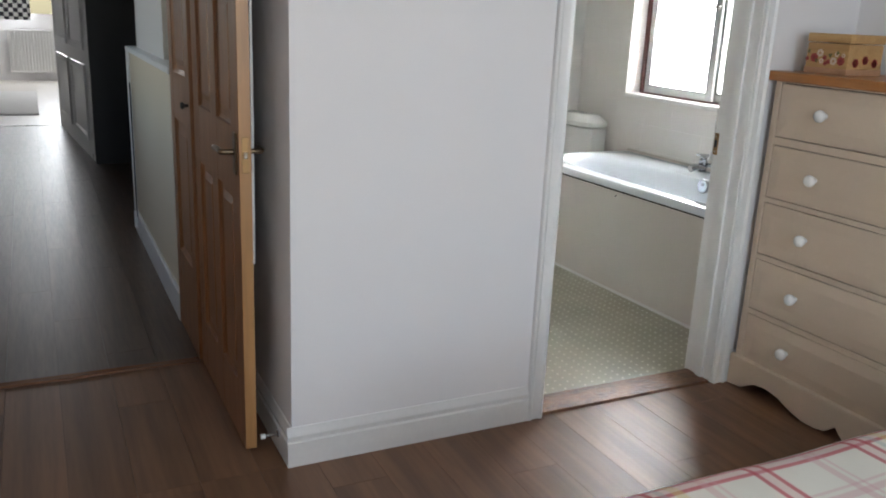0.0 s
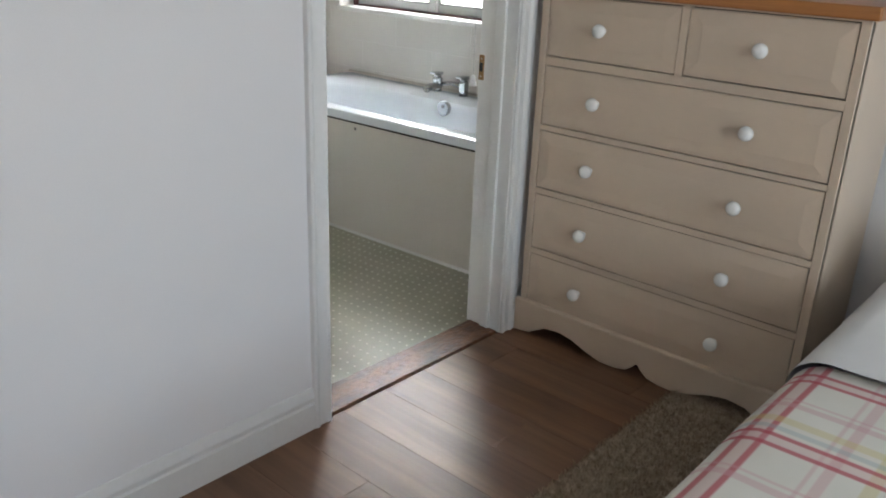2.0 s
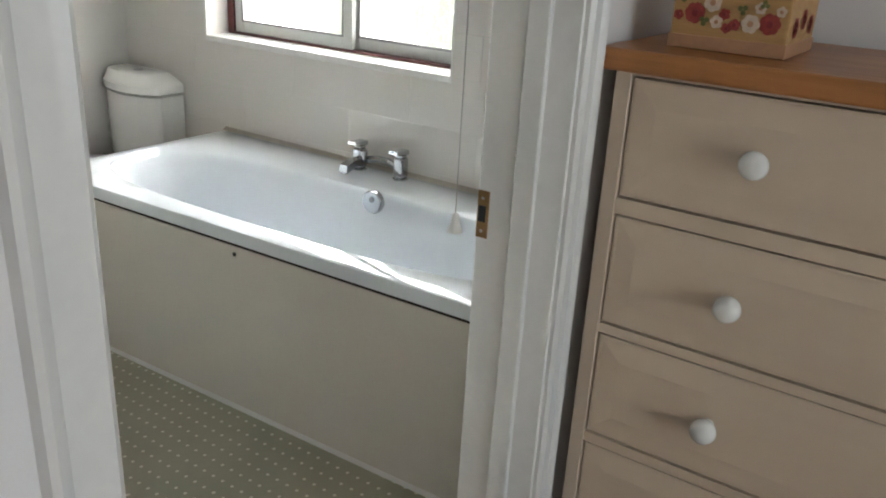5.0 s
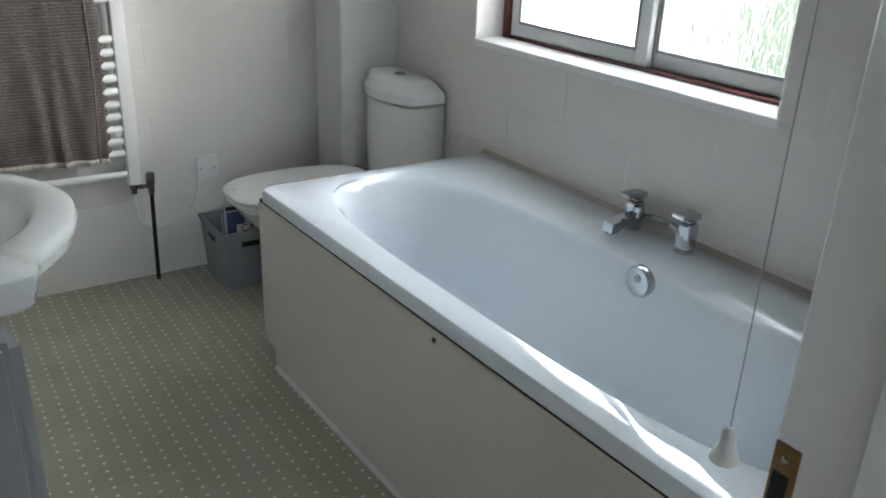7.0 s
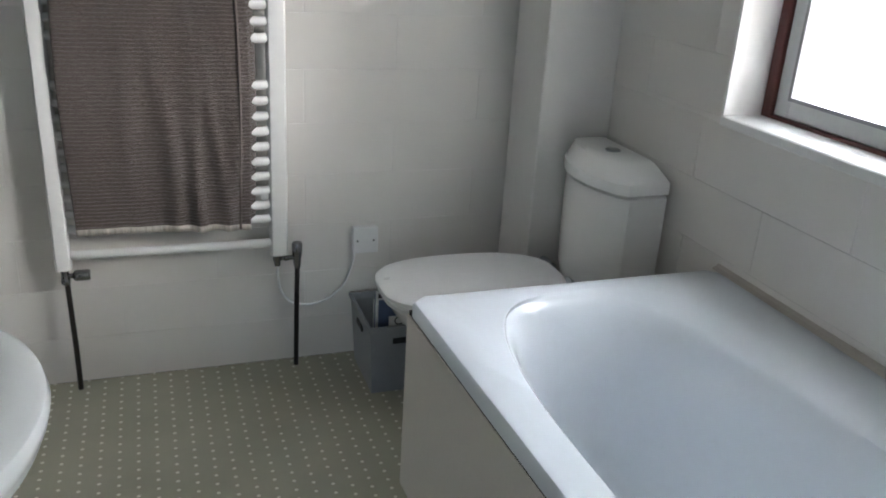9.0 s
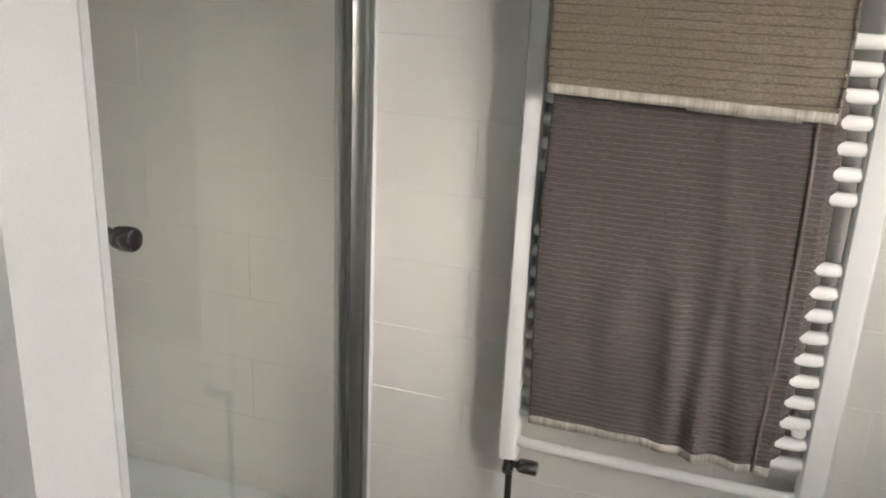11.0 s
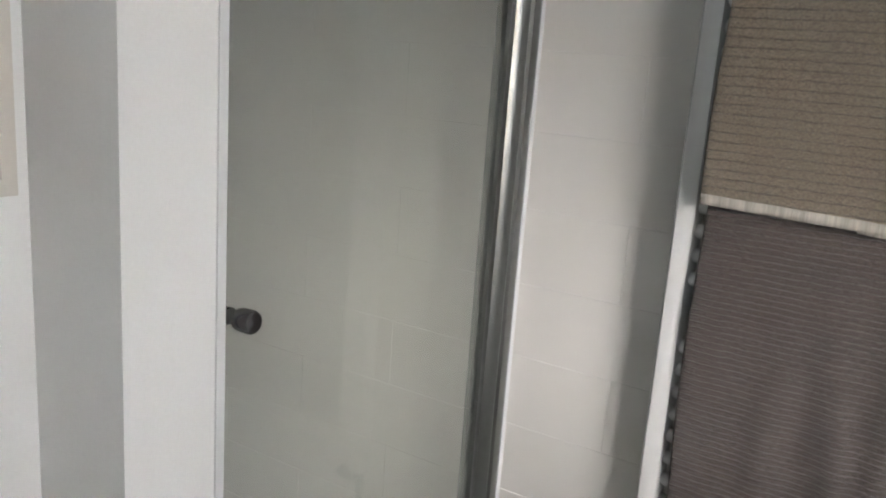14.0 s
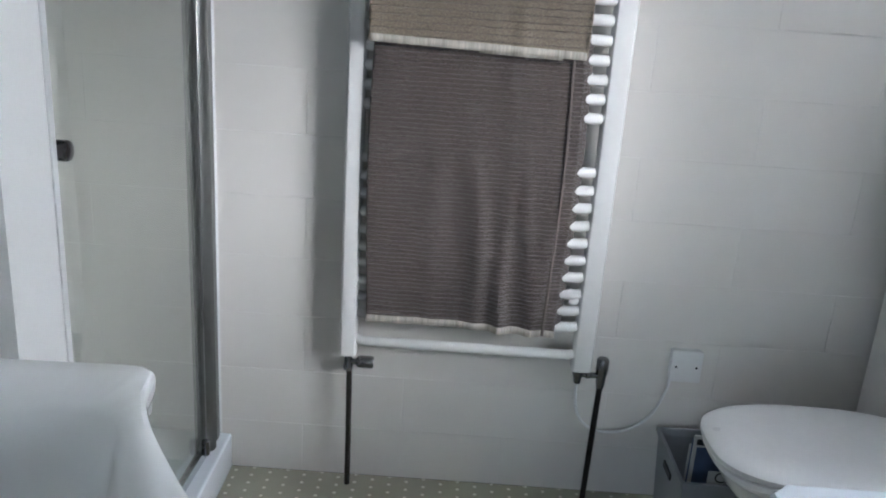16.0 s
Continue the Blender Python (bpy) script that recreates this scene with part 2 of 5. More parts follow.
def towel_material(name, light, dark, pitch, line, half):
    """Ribbed terry: thin woven lines across a mottled pile."""
    m, n, b = nodes(name)
    sep = n.nodes.new("ShaderNodeSeparateXYZ")
    v = coords(n, (1, 1, 1))
    n.links.new(v, sep.inputs[0])
    warp = math_node(n, "MULTIPLY", noise_tex(n, v, 30, 4), 0.006)
    s = math_node(n, "SINE", math_node(n, "MULTIPLY", math_node(n, "ADD", sep.outputs[2], warp), 3.1416 / pitch))
    groove = ramp(n, math_node(n, "ABSOLUTE", s), half, 0.0)
    groove = math_node(n, "MULTIPLY", groove, ramp(n, noise_tex(n, v, 110, 4, 0.7), 0.30, 0.55))
    loops = noise_tex(n, v, 420, 4, 0.7)
    tufts = noise_tex(n, coords(n, (1, 1, 1.8)), 170, 5, 0.75)
    c = mixed(n, ramp(n, tufts, 0.36, 0.64), tuple(x * 0.8 for x in dark), tuple(x * 1.12 for x in light))
    c = mixed(n, math_node(n, "MULTIPLY", ramp(n, noise_tex(n, v, 9), 0.4, 0.7), 0.35), c, tuple(x * 0.75 for x in light))
    c = mixed(n, math_node(n, "MULTIPLY", groove, 0.75), c, line)
    c = mixed(n, math_node(n, "MULTIPLY", ramp(n, loops, 0.45, 0.7), 0.35), c, tuple(x * 0.55 for x in dark))
    n.links.new(c, b.inputs["Base Color"])
    b.inputs["Roughness"].default_value = 0.95
    b.inputs["Sheen Weight"].default_value = 0.3
    relief = math_node(n, "SUBTRACT", math_node(n, "ADD", math_node(n, "MULTIPLY", loops, 0.8), tufts), groove)
    bump(n, b, relief, 1.0, 0.005)
    return m


def plaid_material():
    m, n, b = nodes("red_plaid_cotton")
    v = coords(n)
    sep = n.nodes.new("ShaderNodeSeparateXYZ")
    n.links.new(v, sep.inputs[0])
    c = mixed(n, ramp(n, noise_tex(n, v, 4), 0.3, 0.7), (0.66, 0.63, 0.55), (0.74, 0.71, 0.63))

    def band(axis, period, offset, half, colour, amount):
        nonlocal c
        p = math_node(n, "FRACT", math_node(n, "DIVIDE", math_node(n, "ADD", sep.outputs[axis], 10 + offset), period))
        d = math_node(n, "MULTIPLY", math_node(n, "ABSOLUTE", math_node(n, "SUBTRACT", p, 0.5)), period)
        k = math_node(n, "MULTIPLY", ramp(n, d, half + 0.002, half - 0.002), amount)
        c = mixed(n, k, c, colour)

    for axis, off in ((1, 0.115), (0, 0.02)):
        band(axis, 0.30, off, 0.026, (0.62, 0.36, 0.36), 0.35)
        band(axis, 0.30, off + 0.018, 0.0065, (0.46, 0.05, 0.075), 0.75)
        band(axis, 0.30, off - 0.018, 0.0065, (0.46, 0.05, 0.075), 0.75)
        band(axis, 0.30, off + 0.15, 0.010, (0.60, 0.33, 0.35), 0.45)
        band(axis, 0.30, off + 0.125, 0.004, (0.60, 0.33, 0.35), 0.4)
        band(axis, 0.60, off + 0.07, 0.012, (0.62, 0.52, 0.18), 0.45)
        band(axis, 0.60, off + 0.105, 0.008, (0.30, 0.40, 0.42), 0.4)
    n.links.new(c, b.inputs["Base Color"])
    b.inputs["Roughness"].default_value = 0.9
    bump(n, b, noise_tex(n, v, 600), 0.35, 0.001)
    return m


def rug_material():
    m, n, b = nodes("brown_shag")
    v = coords(n)
    a, f = noise_tex(n, v, 45, 5, 0.7), noise_tex(n, v, 260, 5, 0.7)
    c = mixed(n, ramp(n, a, 0.35, 0.65), (0.36, 0.27, 0.18), (0.66, 0.53, 0.38))
    c = mixed(n, math_node(n, "MULTIPLY", ramp(n, f, 0.4, 0.7), 0.5), c, (0.13, 0.092, 0.062))
    n.links.new(c, b.inputs["Base Color"])
    b.inputs["Roughness"].default_value = 1.0
    bump(n, b, f, 0.8, 0.006)
    return m


def glass_material(name, tint, rough, relief=0.0, clear=1.0):
    m, n, b = nodes(name)
    b.inputs["Base Color"].default_value = (*tint, 1)
    b.inputs["Transmission Weight"].default_value = clear
    b.inputs["Roughness"].default_value = rough
    b.inputs["IOR"].default_value = 1.45
    if relief:
        v = coords(n, (1, 1, 0.07))
        f = noise_tex(n, v, 150, 3)
        bump(n, b, f, relief, 0.006)
    return m


def glow(name, build):
    m = bpy.data.materials.new(name)
    m.use_nodes = True
    n = m.node_tree
    n.nodes.remove(n.nodes["Principled BSDF"])
    e = n.nodes.new("ShaderNodeEmission")
    n.links.new(e.outputs[0], n.nodes["Material Output"].inputs[0])
    build(n, e)
    return m


def garden(n, e):
    """Bright sky over a pale hazy skyline and green garden."""
    v = coords(n)
    sep = n.nodes.new("ShaderNodeSeparateXYZ")
    n.links.new(v, sep.inputs[0])
    leaf = noise_tex(n, v, 2.2, 6, 0.7)
    g = mixed(n, ramp(n, leaf, 0.35, 0.65), (0.012, 0.0165, 0.010), (0.042, 0.046, 0.037))
    edge = math_node(n, "ADD", math_node(n, "MULTIPLY", sep.outputs[1], -1.0), math_node(n, "MULTIPLY", leaf, 0.8))
    low = math_node(n, "ADD", math_node(n, "MULTIPLY", sep.outputs[2], -1.0), math_node(n, "MULTIPLY", leaf, 0.8))
    k = math_node(n, "MULTIPLY", ramp(n, edge, -4.5, -3.9), ramp(n, low, -2.4, -1.8))
    k = math_node(n, "MULTIPLY", k, ramp(n, edge, -1.0, -1.6))
    haze = mixed(n, ramp(n, sep.outputs[2], 2.2, 3.6), (0.50, 0.51, 0.50), (0.96, 0.98, 1.0))
    n.links.new(mixed(n, k, haze, g), e.inputs[0])
    e.inputs[1].default_value = BATH_SKY


M["varnish"] = varnish_material()
M["nib_paint"] = surface("white_nib_paint", (0.88, 0.865, 0.84), 0.45, 240, 0.03, 1.5, 0.1)
M["tile"], M["wave_tile"], M["vinyl"] = tile_material(), wave_tile_material(), vinyl_material()
M["towel_dark"] = towel_material("taupe_ribbed_towel", (0.138, 0.104, 0.090), (0.086, 0.065, 0.057), 0.0108, (0.165, 0.128, 0.115), 0.45)
M["binding"] = surface("taupe_binding", (0.20, 0.165, 0.15), 0.9, 200, 0.2, 20, 0.5)
M["towel_beige"] = towel_material("beige_ribbed_towel", (0.33, 0.265, 0.195), (0.235, 0.188, 0.14), 0.0155, (0.105, 0.080, 0.058), 0.45)
M["hem"] = surface("cream_towel_hem", (0.62, 0.57, 0.5), 0.9, 60, 0.35, 20, 0.9, stretch=(4, 1, 0.2))
M["plaid"], M["rug"] = plaid_material(), rug_material()
M["shower_glass"] = glass_material("shower_glass", (0.84, 0.86, 0.80), 0.0, 0.0, 0.93)
M["pane_clear"] = glass_material("frosted_pane", (1.0, 1.0, 1.0), 0.08)
M["pane_rain"] = glass_material("rain_patterned_pane", (0.90, 0.93, 0.90), 0.02, 0.40)
M["garden"] = glow("garden_backdrop", garden)


# ---- mesh helpers ----
def link_mesh(name, bm, material, smooth=False):
    bmesh.ops.recalc_face_normals(bm, faces=bm.faces[:])
    me = bpy.data.meshes.new(name)
    bm.to_mesh(me)
    bm.free()
    me.materials.append(material)
    if smooth:
        me.shade_smooth()
        me.set_sharp_from_angle(angle=radians(38))
    return new(name, me)


def part(name, bm, material, parent, label="", smooth=False):
    ob = link_mesh(name, bm, material, smooth)
    ob.parent = parent
    if label:
        ob["label"] = label
    return ob


def thing(name, label, category, group="", kind=""):
    return tagged(new(name), label, category, group, kind)


def structure(name, bm, material, label, category, smooth=False):
    return tagged(link_mesh(name, bm, material, smooth), label, category, kind="structure")


def put_box(bm, x0, x1, y0, y1, z0, z1, bevel=0.0, seg=1):
    made = bmesh.ops.create_cube(bm, size=1)["verts"]
    for v in made:
        v.co = ((x0 + x1) / 2 + v.co.x * (x1 - x0), (y0 + y1) / 2 + v.co.y * (y1 - y0), (z0 + z1) / 2 + v.co.z * (z1 - z0))
    if bevel:
        edges = {e for v in made for e in v.link_edges}
        bmesh.ops.bevel(bm, geom=list(edges), offset=bevel, segments=seg, affect="EDGES", profile=0.6)
    return bm


def box(x0, x1, y0, y1, z0, z1, bevel=0.0, seg=1):
    return put_box(bmesh.new(), x0, x1, y0, y1, z0, z1, bevel, seg)


def shell(rings, close_start=False, close_end=False, bm=None, loop=True):
    """Skin a stack of rings with the same number of points."""
    bm = bm or bmesh.new()
    rows = [[bm.verts.new(p) for p in r] for r in rings]
    for a, b in zip(rows, rows[1:]):
        for i in range(len(a) - (0 if loop else 1)):
            j = (i + 1) % len(a)
            bm.faces.new((a[i], a[j], b[j], b[i]))
    if close_start:
        bm.faces.new(rows[0])
    if close_end:
        bm.faces.new(rows[-1][::-1])
    return bm


def prism(points, axis, a0, a1):
    """A flat outline drawn out along an axis; points are the other two coordinates in xyz order."""
    def at(p, a):
        q = list(p)
        q.insert("xyz".index(axis), a)
        return q
    return shell([[at(p, a0) for p in points], [at(p, a1) for p in points]], True, True)


def lathe(profile, centre, axis="z", seg=20, bm=None):
    """Turn (radius, height) pairs about an axis through the centre."""
    rings = []
    for r, h in profile:
        ring = []
        for i in range(seg):
            a = 2 * math.pi * i / seg
            p = [r * math.cos(a), r * math.sin(a), h]
            if axis == "x":
                p = [p[2], p[0], p[1]]
            elif axis == "y":
                p = [p[0], p[2], p[1]]
            ring.append([c + q for c, q in zip(centre, p)])
        rings.append(ring)
    return shell(rings, True, True, bm)


def tube(points, radius, seg=10, bm=None):
    """A round bar that follows a line of points."""
    pts = [Vector(p) for p in points]
    rings, up = [], None
    for i, p in enumerate(pts):
        d = (pts[min(i + 1, len(pts) - 1)] - pts[max(i - 1, 0)]).normalized()
        if up is None:
            up = d.orthogonal().normalized()
        up = (up - d * up.dot(d)).normalized()
        side = d.cross(up)
        rings.append([p + (up * math.cos(2 * math.pi * k / seg) + side * math.sin(2 * math.pi * k / seg)) * radius for k in range(seg)])
    return shell(rings, True, True, bm)


def smooth_line(points, steps=8):
    """Catmull-Rom through points."""
    p = [Vector(q) for q in points]
    p = [p[0] * 2 - p[1]] + p + [p[-1] * 2 - p[-2]]
    out = []
    for a, b, c, d in zip(p, p[1:], p[2:], p[3:]):
        for k in range(steps):
            t = k / steps
            out.append(0.5 * (2 * b + (c - a) * t + (2 * a - 5 * b + 4 * c - d) * t * t + (3 * b - a - 3 * c + d) * t ** 3))
    return out + [p[-2]]


def pieces(name, rects, axis, face, depth, material, parent, gap, bevel=0.0015, out=1):
    """Tiles or planks: one object each; alike sizes share a mesh. rects are (u0, u1, v0, v1) in the two coordinates other than axis."""
    cache = {}
    for u0, u1, v0, v1 in rects:
        w, h = u1 - u0 - gap, v1 - v0 - gap
        if w < 0.004 or h < 0.004:
            continue
        key = (round(w, 3), round(h, 3))
        if key not in cache:
            bm = bmesh.new()
            b = min(bevel, w / 3, h / 3)
            lo = [(-w / 2, -h / 2), (w / 2, -h / 2), (w / 2, h / 2), (-w / 2, h / 2)]
            hi = [(x - b * (1 if x > 0 else -1), y - b * (1 if y > 0 else -1)) for x, y in lo]
            def at(p, d):
                q = [p[0], p[1]]
                q.insert("xyz".index(axis), d * out)
                return q
            shell([[at(p, -depth) for p in lo], [at(p, -b) for p in lo], [at(p, 0) for p in hi]], True, True, bm)
            bmesh.ops.recalc_face_normals(bm, faces=bm.faces[:])
            me = bpy.data.meshes.new(name)
            bm.to_mesh(me)
            bm.free()
            me.materials.append(material)
            cache[key] = me
        ob = new(name, cache[key])
        c = [(u0 + u1) / 2, (v0 + v1) / 2]
        c.insert("xyz".index(axis), face)
        ob.location = c
        ob.parent = parent


def cut(rect, hole):
    """What is left of a rectangle outside a hole, as rectangles."""
    u0, u1, v0, v1 = rect
    a0, a1, b0, b1 = hole
    if u1 <= a0 or u0 >= a1 or v1 <= b0 or v0 >= b1:
        return [rect]
    left = []
    if v0 < b0:
        left.append((u0, u1, v0, b0))
    if v1 > b1:
        left.append((u0, u1, b1, v1))
    c0, c1 = max(v0, b0), min(v1, b1)
    if u0 < a0:
        left.append((u0, a0, c0, c1))
    if u1 > a1:
        left.append((a1, u1, c0, c1))
    return left


# ---- plan ----
CEIL = 2.36
DOOR_L, DOOR_R, DOOR_TOP = 0.955, 1.787, 2.02
EAST = 2.90
NORTH = 2.925
WEST = 0.79
WIN = (0.965, 2.17, 0.975, 2.02)


def walls():
    W = M["white_wall"]
    structure("floor", box(-1.4, 3.2, -4.1, 0.08, -0.12, -0.012), M["gap"], "brown laminate plank bedroom floor", "floor")
    structure("floor_entrance", box(-1.4, 0.0, 0.08, 0.95, -0.12, -0.012), M["gap"], "brown laminate floor by the open door", "floor")
    structure("floor_corridor", box(-1.5, 1.2, 0.95, 8.2, -0.12, -0.012), M["gap"], "dark laminate plank corridor floor", "floor")
    structure("floor_bathroom", box(0.02, EAST, 0.135, NORTH, -0.1, 0.0), M["vinyl"], "grey-green vinyl floor with pale dots", "floor")
    structure("floor_far_room", box(-3.0, 1.2, 8.2, 14.2, -0.1, 0.002), M["panel"], "pale floor of the sunlit far room", "floor")
    # bedroom
    structure("wall_north", box(0.0, DOOR_L - 0.03, 0.0, 0.13, 0, CEIL), W, "white painted wall beside the bathroom door", "wall")
    structure("wall_north_east", box(DOOR_R + 0.03, EAST + 0.3, 0.0, 0.13, 0, CEIL), W, "white painted wall behind the chest", "wall")
    structure("wall_over_door", box(DOOR_L - 0.03, DOOR_R + 0.03, 0.0, 0.13, DOOR_TOP + 0.03, CEIL), W, "white painted wall above the doorway", "wall")
    structure("wall_return", box(0.0, 0.1, 0.13, 1.0, 0, CEIL), W, "white painted wall behind the open door", "wall")
    structure("wall_east", box(2.30, 2.45, -4.1, 0.0, 0, CEIL), W, "white painted wall behind the chest of drawers", "wall")
    structure("wall_west", box(-1.5, -1.4, -4.1, 1.0, 0, CEIL), W, "white painted bedroom wall", "wall")
    bm = bmesh.new()
    for x0, x1, z0, z1 in ((-1.4, -0.50, 0, CEIL), (1.24, 2.3, 0, CEIL), (-0.50, 1.24, 0, 0.85), (-0.50, 1.24, 2.15, CEIL)):
        put_box(bm, x0, x1, -4.1, -3.98, z0, z1)
    structure("wall_south", bm, W, "white bedroom wall with a window opening", "wall")
    structure("ceiling", box(-1.5, 2.45, -4.1, 1.0, CEIL, CEIL + 0.1), M["ceiling"], "white bedroom ceiling", "ceiling")
    # corridor
    bm = bmesh.new()
    put_box(bm, -1.4, -0.93, 0.93, 1.03, 0, CEIL)
    put_box(bm, -0.93, -0.03, 0.93, 1.03, 2.03, CEIL)
    put_box(bm, -0.092, 0.0, 0.935, 1.03, 0, 2.03)
    structure("wall_corridor_south", bm, W, "white wall round the corridor doorway", "wall")
    structure("wall_corridor_east", box(0.0, 0.02, 1.0, 3.5, 0, CEIL), M["cream_wall"], "cream corridor wall", "wall")
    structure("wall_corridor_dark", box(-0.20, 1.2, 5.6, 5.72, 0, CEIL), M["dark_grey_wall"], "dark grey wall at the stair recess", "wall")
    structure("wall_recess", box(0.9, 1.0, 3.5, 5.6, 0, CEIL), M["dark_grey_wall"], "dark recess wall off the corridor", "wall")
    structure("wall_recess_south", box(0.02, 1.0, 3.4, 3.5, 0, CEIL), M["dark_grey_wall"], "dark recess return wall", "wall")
    bm = shell([[(-0.20, 5.72, z), (-0.40, 8.2, z), (-0.28, 8.2, z), (-0.08, 5.72, z)] for z in (0, CEIL)], True, True)
    structure("wall_corridor_far", bm, M["gloss_white"], "white panelled corridor wall", "wall")
    bm = bmesh.new()
    for y0, y1, z0, z1 in ((1.0, 1.5, 0, CEIL), (3.1, 8.2, 0, CEIL), (1.5, 3.1, 0, 0.95), (1.5, 3.1, 2.1, CEIL)):
        put_box(bm, -1.5, -1.4, y0, y1, z0, z1)
    structure("wall_corridor_west", bm, W, "white corridor wall with a window opening", "wall")
    structure("ceiling_corridor", box(-1.5, 1.2, 1.0, 8.2, CEIL, CEIL + 0.1), M["ceiling"], "white corridor ceiling", "ceiling")
    # far room
    bm = bmesh.new()
    for x0, x1, z0, z1 in ((-3, -1.75, 0, CEIL), (-0.1, 1.2, 0, CEIL), (-1.75, -0.1, 0, 1.12), (-1.75, -0.1, 2.2, CEIL)):
        put_box(bm, x0, x1, 14.0, 14.12, z0, z1)
    structure("wall_far_room_north", bm, W, "white far room wall below a window", "wall")
    bm = bmesh.new()
    put_box(bm, -3.0, -1.4, 8.12, 8.2, 0, CEIL)
    put_box(bm, -0.28, 1.2, 8.12, 8.2, 0, CEIL)
    structure("wall_far_room_south", bm, W, "white wall at the far room opening", "wall")
    structure("wall_far_room_west", box(-3.1, -3.0, 8.1, 14.1, 0, CEIL), W, "white far room wall", "wall")
    structure("wall_far_room_east", box(1.2, 1.3, 3.4, 14.1, 0, CEIL), W, "white far room wall", "wall")
    structure("ceiling_far_room", box(-3.1, 1.3, 8.2, 14.1, CEIL, CEIL + 0.1), M["ceiling"], "white far room ceiling", "ceiling")
    # bathroom
    B = M["bath_wall"]
    structure("wall_bathroom_west", box(WEST - 0.1, WEST, 0.13, 1.92, 0, CEIL), B, "white painted bathroom wall behind the basin", "wall")
    structure("wall_nib", box(0.02, 0.955, 1.92, 2.068, 0, CEIL), M["nib_paint"], "white painted nib wall beside the shower", "wall")
    structure("wall_shower_west", box(-0.08, 0.02, 1.92, NORTH, 0, CEIL), M["tile"], "pale tiled shower wall", "wall")
    structure("boxing", box(2.66, EAST, 2.69, NORTH - 0.012, 0, CEIL, 0.004), B, "white boxed-in pipe column in the corner", "boxing")
    y0, y1, z0, z1 = WIN
    bm = bmesh.new()
    for a, b, c, d in ((0.13, y0, 0, CEIL), (y1, NORTH, 0, CEIL), (y0, y1, 0, z0), (y0, y1, z1, CEIL)):
        put_box(bm, EAST + 0.0015, EAST + 0.28, a, b, c, d)
    wall_e = structure("wall_bathroom_east", bm, M["grout"], "pale tiled wall round the bathroom window", "wall")
    wall_n = structure("wall_bathroom_north", box(-0.08, EAST + 0.28, NORTH + 0.0015, NORTH + 0.12, 0, CEIL), M["grout"], "pale tiled wall behind the towel radiator", "wall")
    structure("ceiling_bathroom", box(-0.08, EAST + 0.28, 0.0, NORTH + 0.12, CEIL, CEIL + 0.1), M["ceiling"], "white bathroom ceiling", "ceiling")
    return wall_n, wall_e


wall_n, wall_e = walls()


# ---- doors, casings, skirting ----
CASING = [(0.0, 0.0), (0.0, -0.012), (0.008, -0.019), (0.016, -0.016), (0.022, -0.014), (0.046, -0.014), (0.052, -0.020), (0.060, -0.022), (0.066, -0.018), (0.066, 0.0)]


def casing(name, x_in, side, y_face, toward, z1):
    pts = [(x_in + side * u, y_face + toward * v) for u, v in CASING]
    return structure(name, prism(pts, "z", 0, z1), M["gloss_white"], "white moulded door architrave", "door trim", True)


def bathroom_doorway():
    frame_top = DOOR_TOP
    ob = thing("door_frame", "white painted bathroom door lining with a strike plate", "door frame", kind="structure")
    G = M["gloss_white"]
    part("jamb", box(DOOR_L - 0.03, DOOR_L, -0.004, 0.15, 0, frame_top, 0.002), G, ob)
    part("jamb", box(DOOR_R, DOOR_R + 0.03, -0.004, 0.158, 0, frame_top, 0.002), G, ob)
    part("head", box(DOOR_L - 0.03, DOOR_R + 0.03, -0.004, 0.15, frame_top, frame_top + 0.03, 0.002), G, ob)
    part("stop", box(DOOR_R - 0.012, DOOR_R, 0.045, 0.085, 0, frame_top, 0.002), G, ob)
    part("stop", box(DOOR_L, DOOR_L + 0.012, 0.045, 0.085, 0, frame_top, 0.002), G, ob)
    plate = part("strike_plate", box(DOOR_R - 0.002, DOOR_R + 0.001, 0.134, 0.1575, 0.935, 1.022, 0.001), M["brass"], ob, "tarnished brass strike plate")
    part("latch_hole", box(DOOR_R - 0.003, DOOR_R + 0.001, 0.139, 0.154, 0.965, 0.995), M["black"], plate)
    for z in (0.948, 1.009):
        part("screw", lathe([(0.003, 0.0), (0.0026, -0.002)], (DOOR_R - 0.002, 0.146, z), "x", 10), M["steel"], plate)
    casing("trim_door_left", DOOR_L - 0.004, -1, 0.0, 1, DOOR_TOP + 0.06)
    # the chest leaves room for a narrow casing only
    pts = [(DOOR_R + 0.004 + u * 0.85, v) for u, v in CASING]
    structure("trim_door_right", prism(pts, "z", 0, DOOR_TOP + 0.06), G, "white moulded door architrave", "door trim", True)
    pts = [(v, DOOR_TOP + 0.004 + u) for u, v in CASING]
    structure("trim_door_head", prism(pts, "x", DOOR_L - 0.06, DOOR_R + 0.06), G, "white moulded architrave over the door", "door trim", True)
    structure("threshold", box(DOOR_L, DOOR_R, 0.009, 0.142, -0.01, 0.006, 0.003, 2), M["varnish"], "worn varnished wooden door threshold", "threshold")


def skirting(name, x0, y0, x1, y1, high=0.135):
    """Moulded skirting along a wall; the wall lies to the left of the way from the first to the second point."""
    d = Vector((x1 - x0, y1 - y0, 0))
    n = Vector((d.y, -d.x, 0)).normalized()
    prof = [(0, 0), (0.017, 0), (0.0175, high - 0.050), (0.0115, high - 0.046), (0.0115, high - 0.036), (0.0145, high - 0.032), (0.0145, high - 0.026), (0.007, high - 0.016), (0.006, high - 0.004), (0.004, high), (0, high)]
    rings = [[Vector((x0, y0, 0)) + d * k + n * a + Vector((0, 0, z)) for a, z in prof] for k in (0, 1)]
    structure(name, shell(rings, True, True), M["gloss_white"], "white moulded skirting board", "skirting board", True)


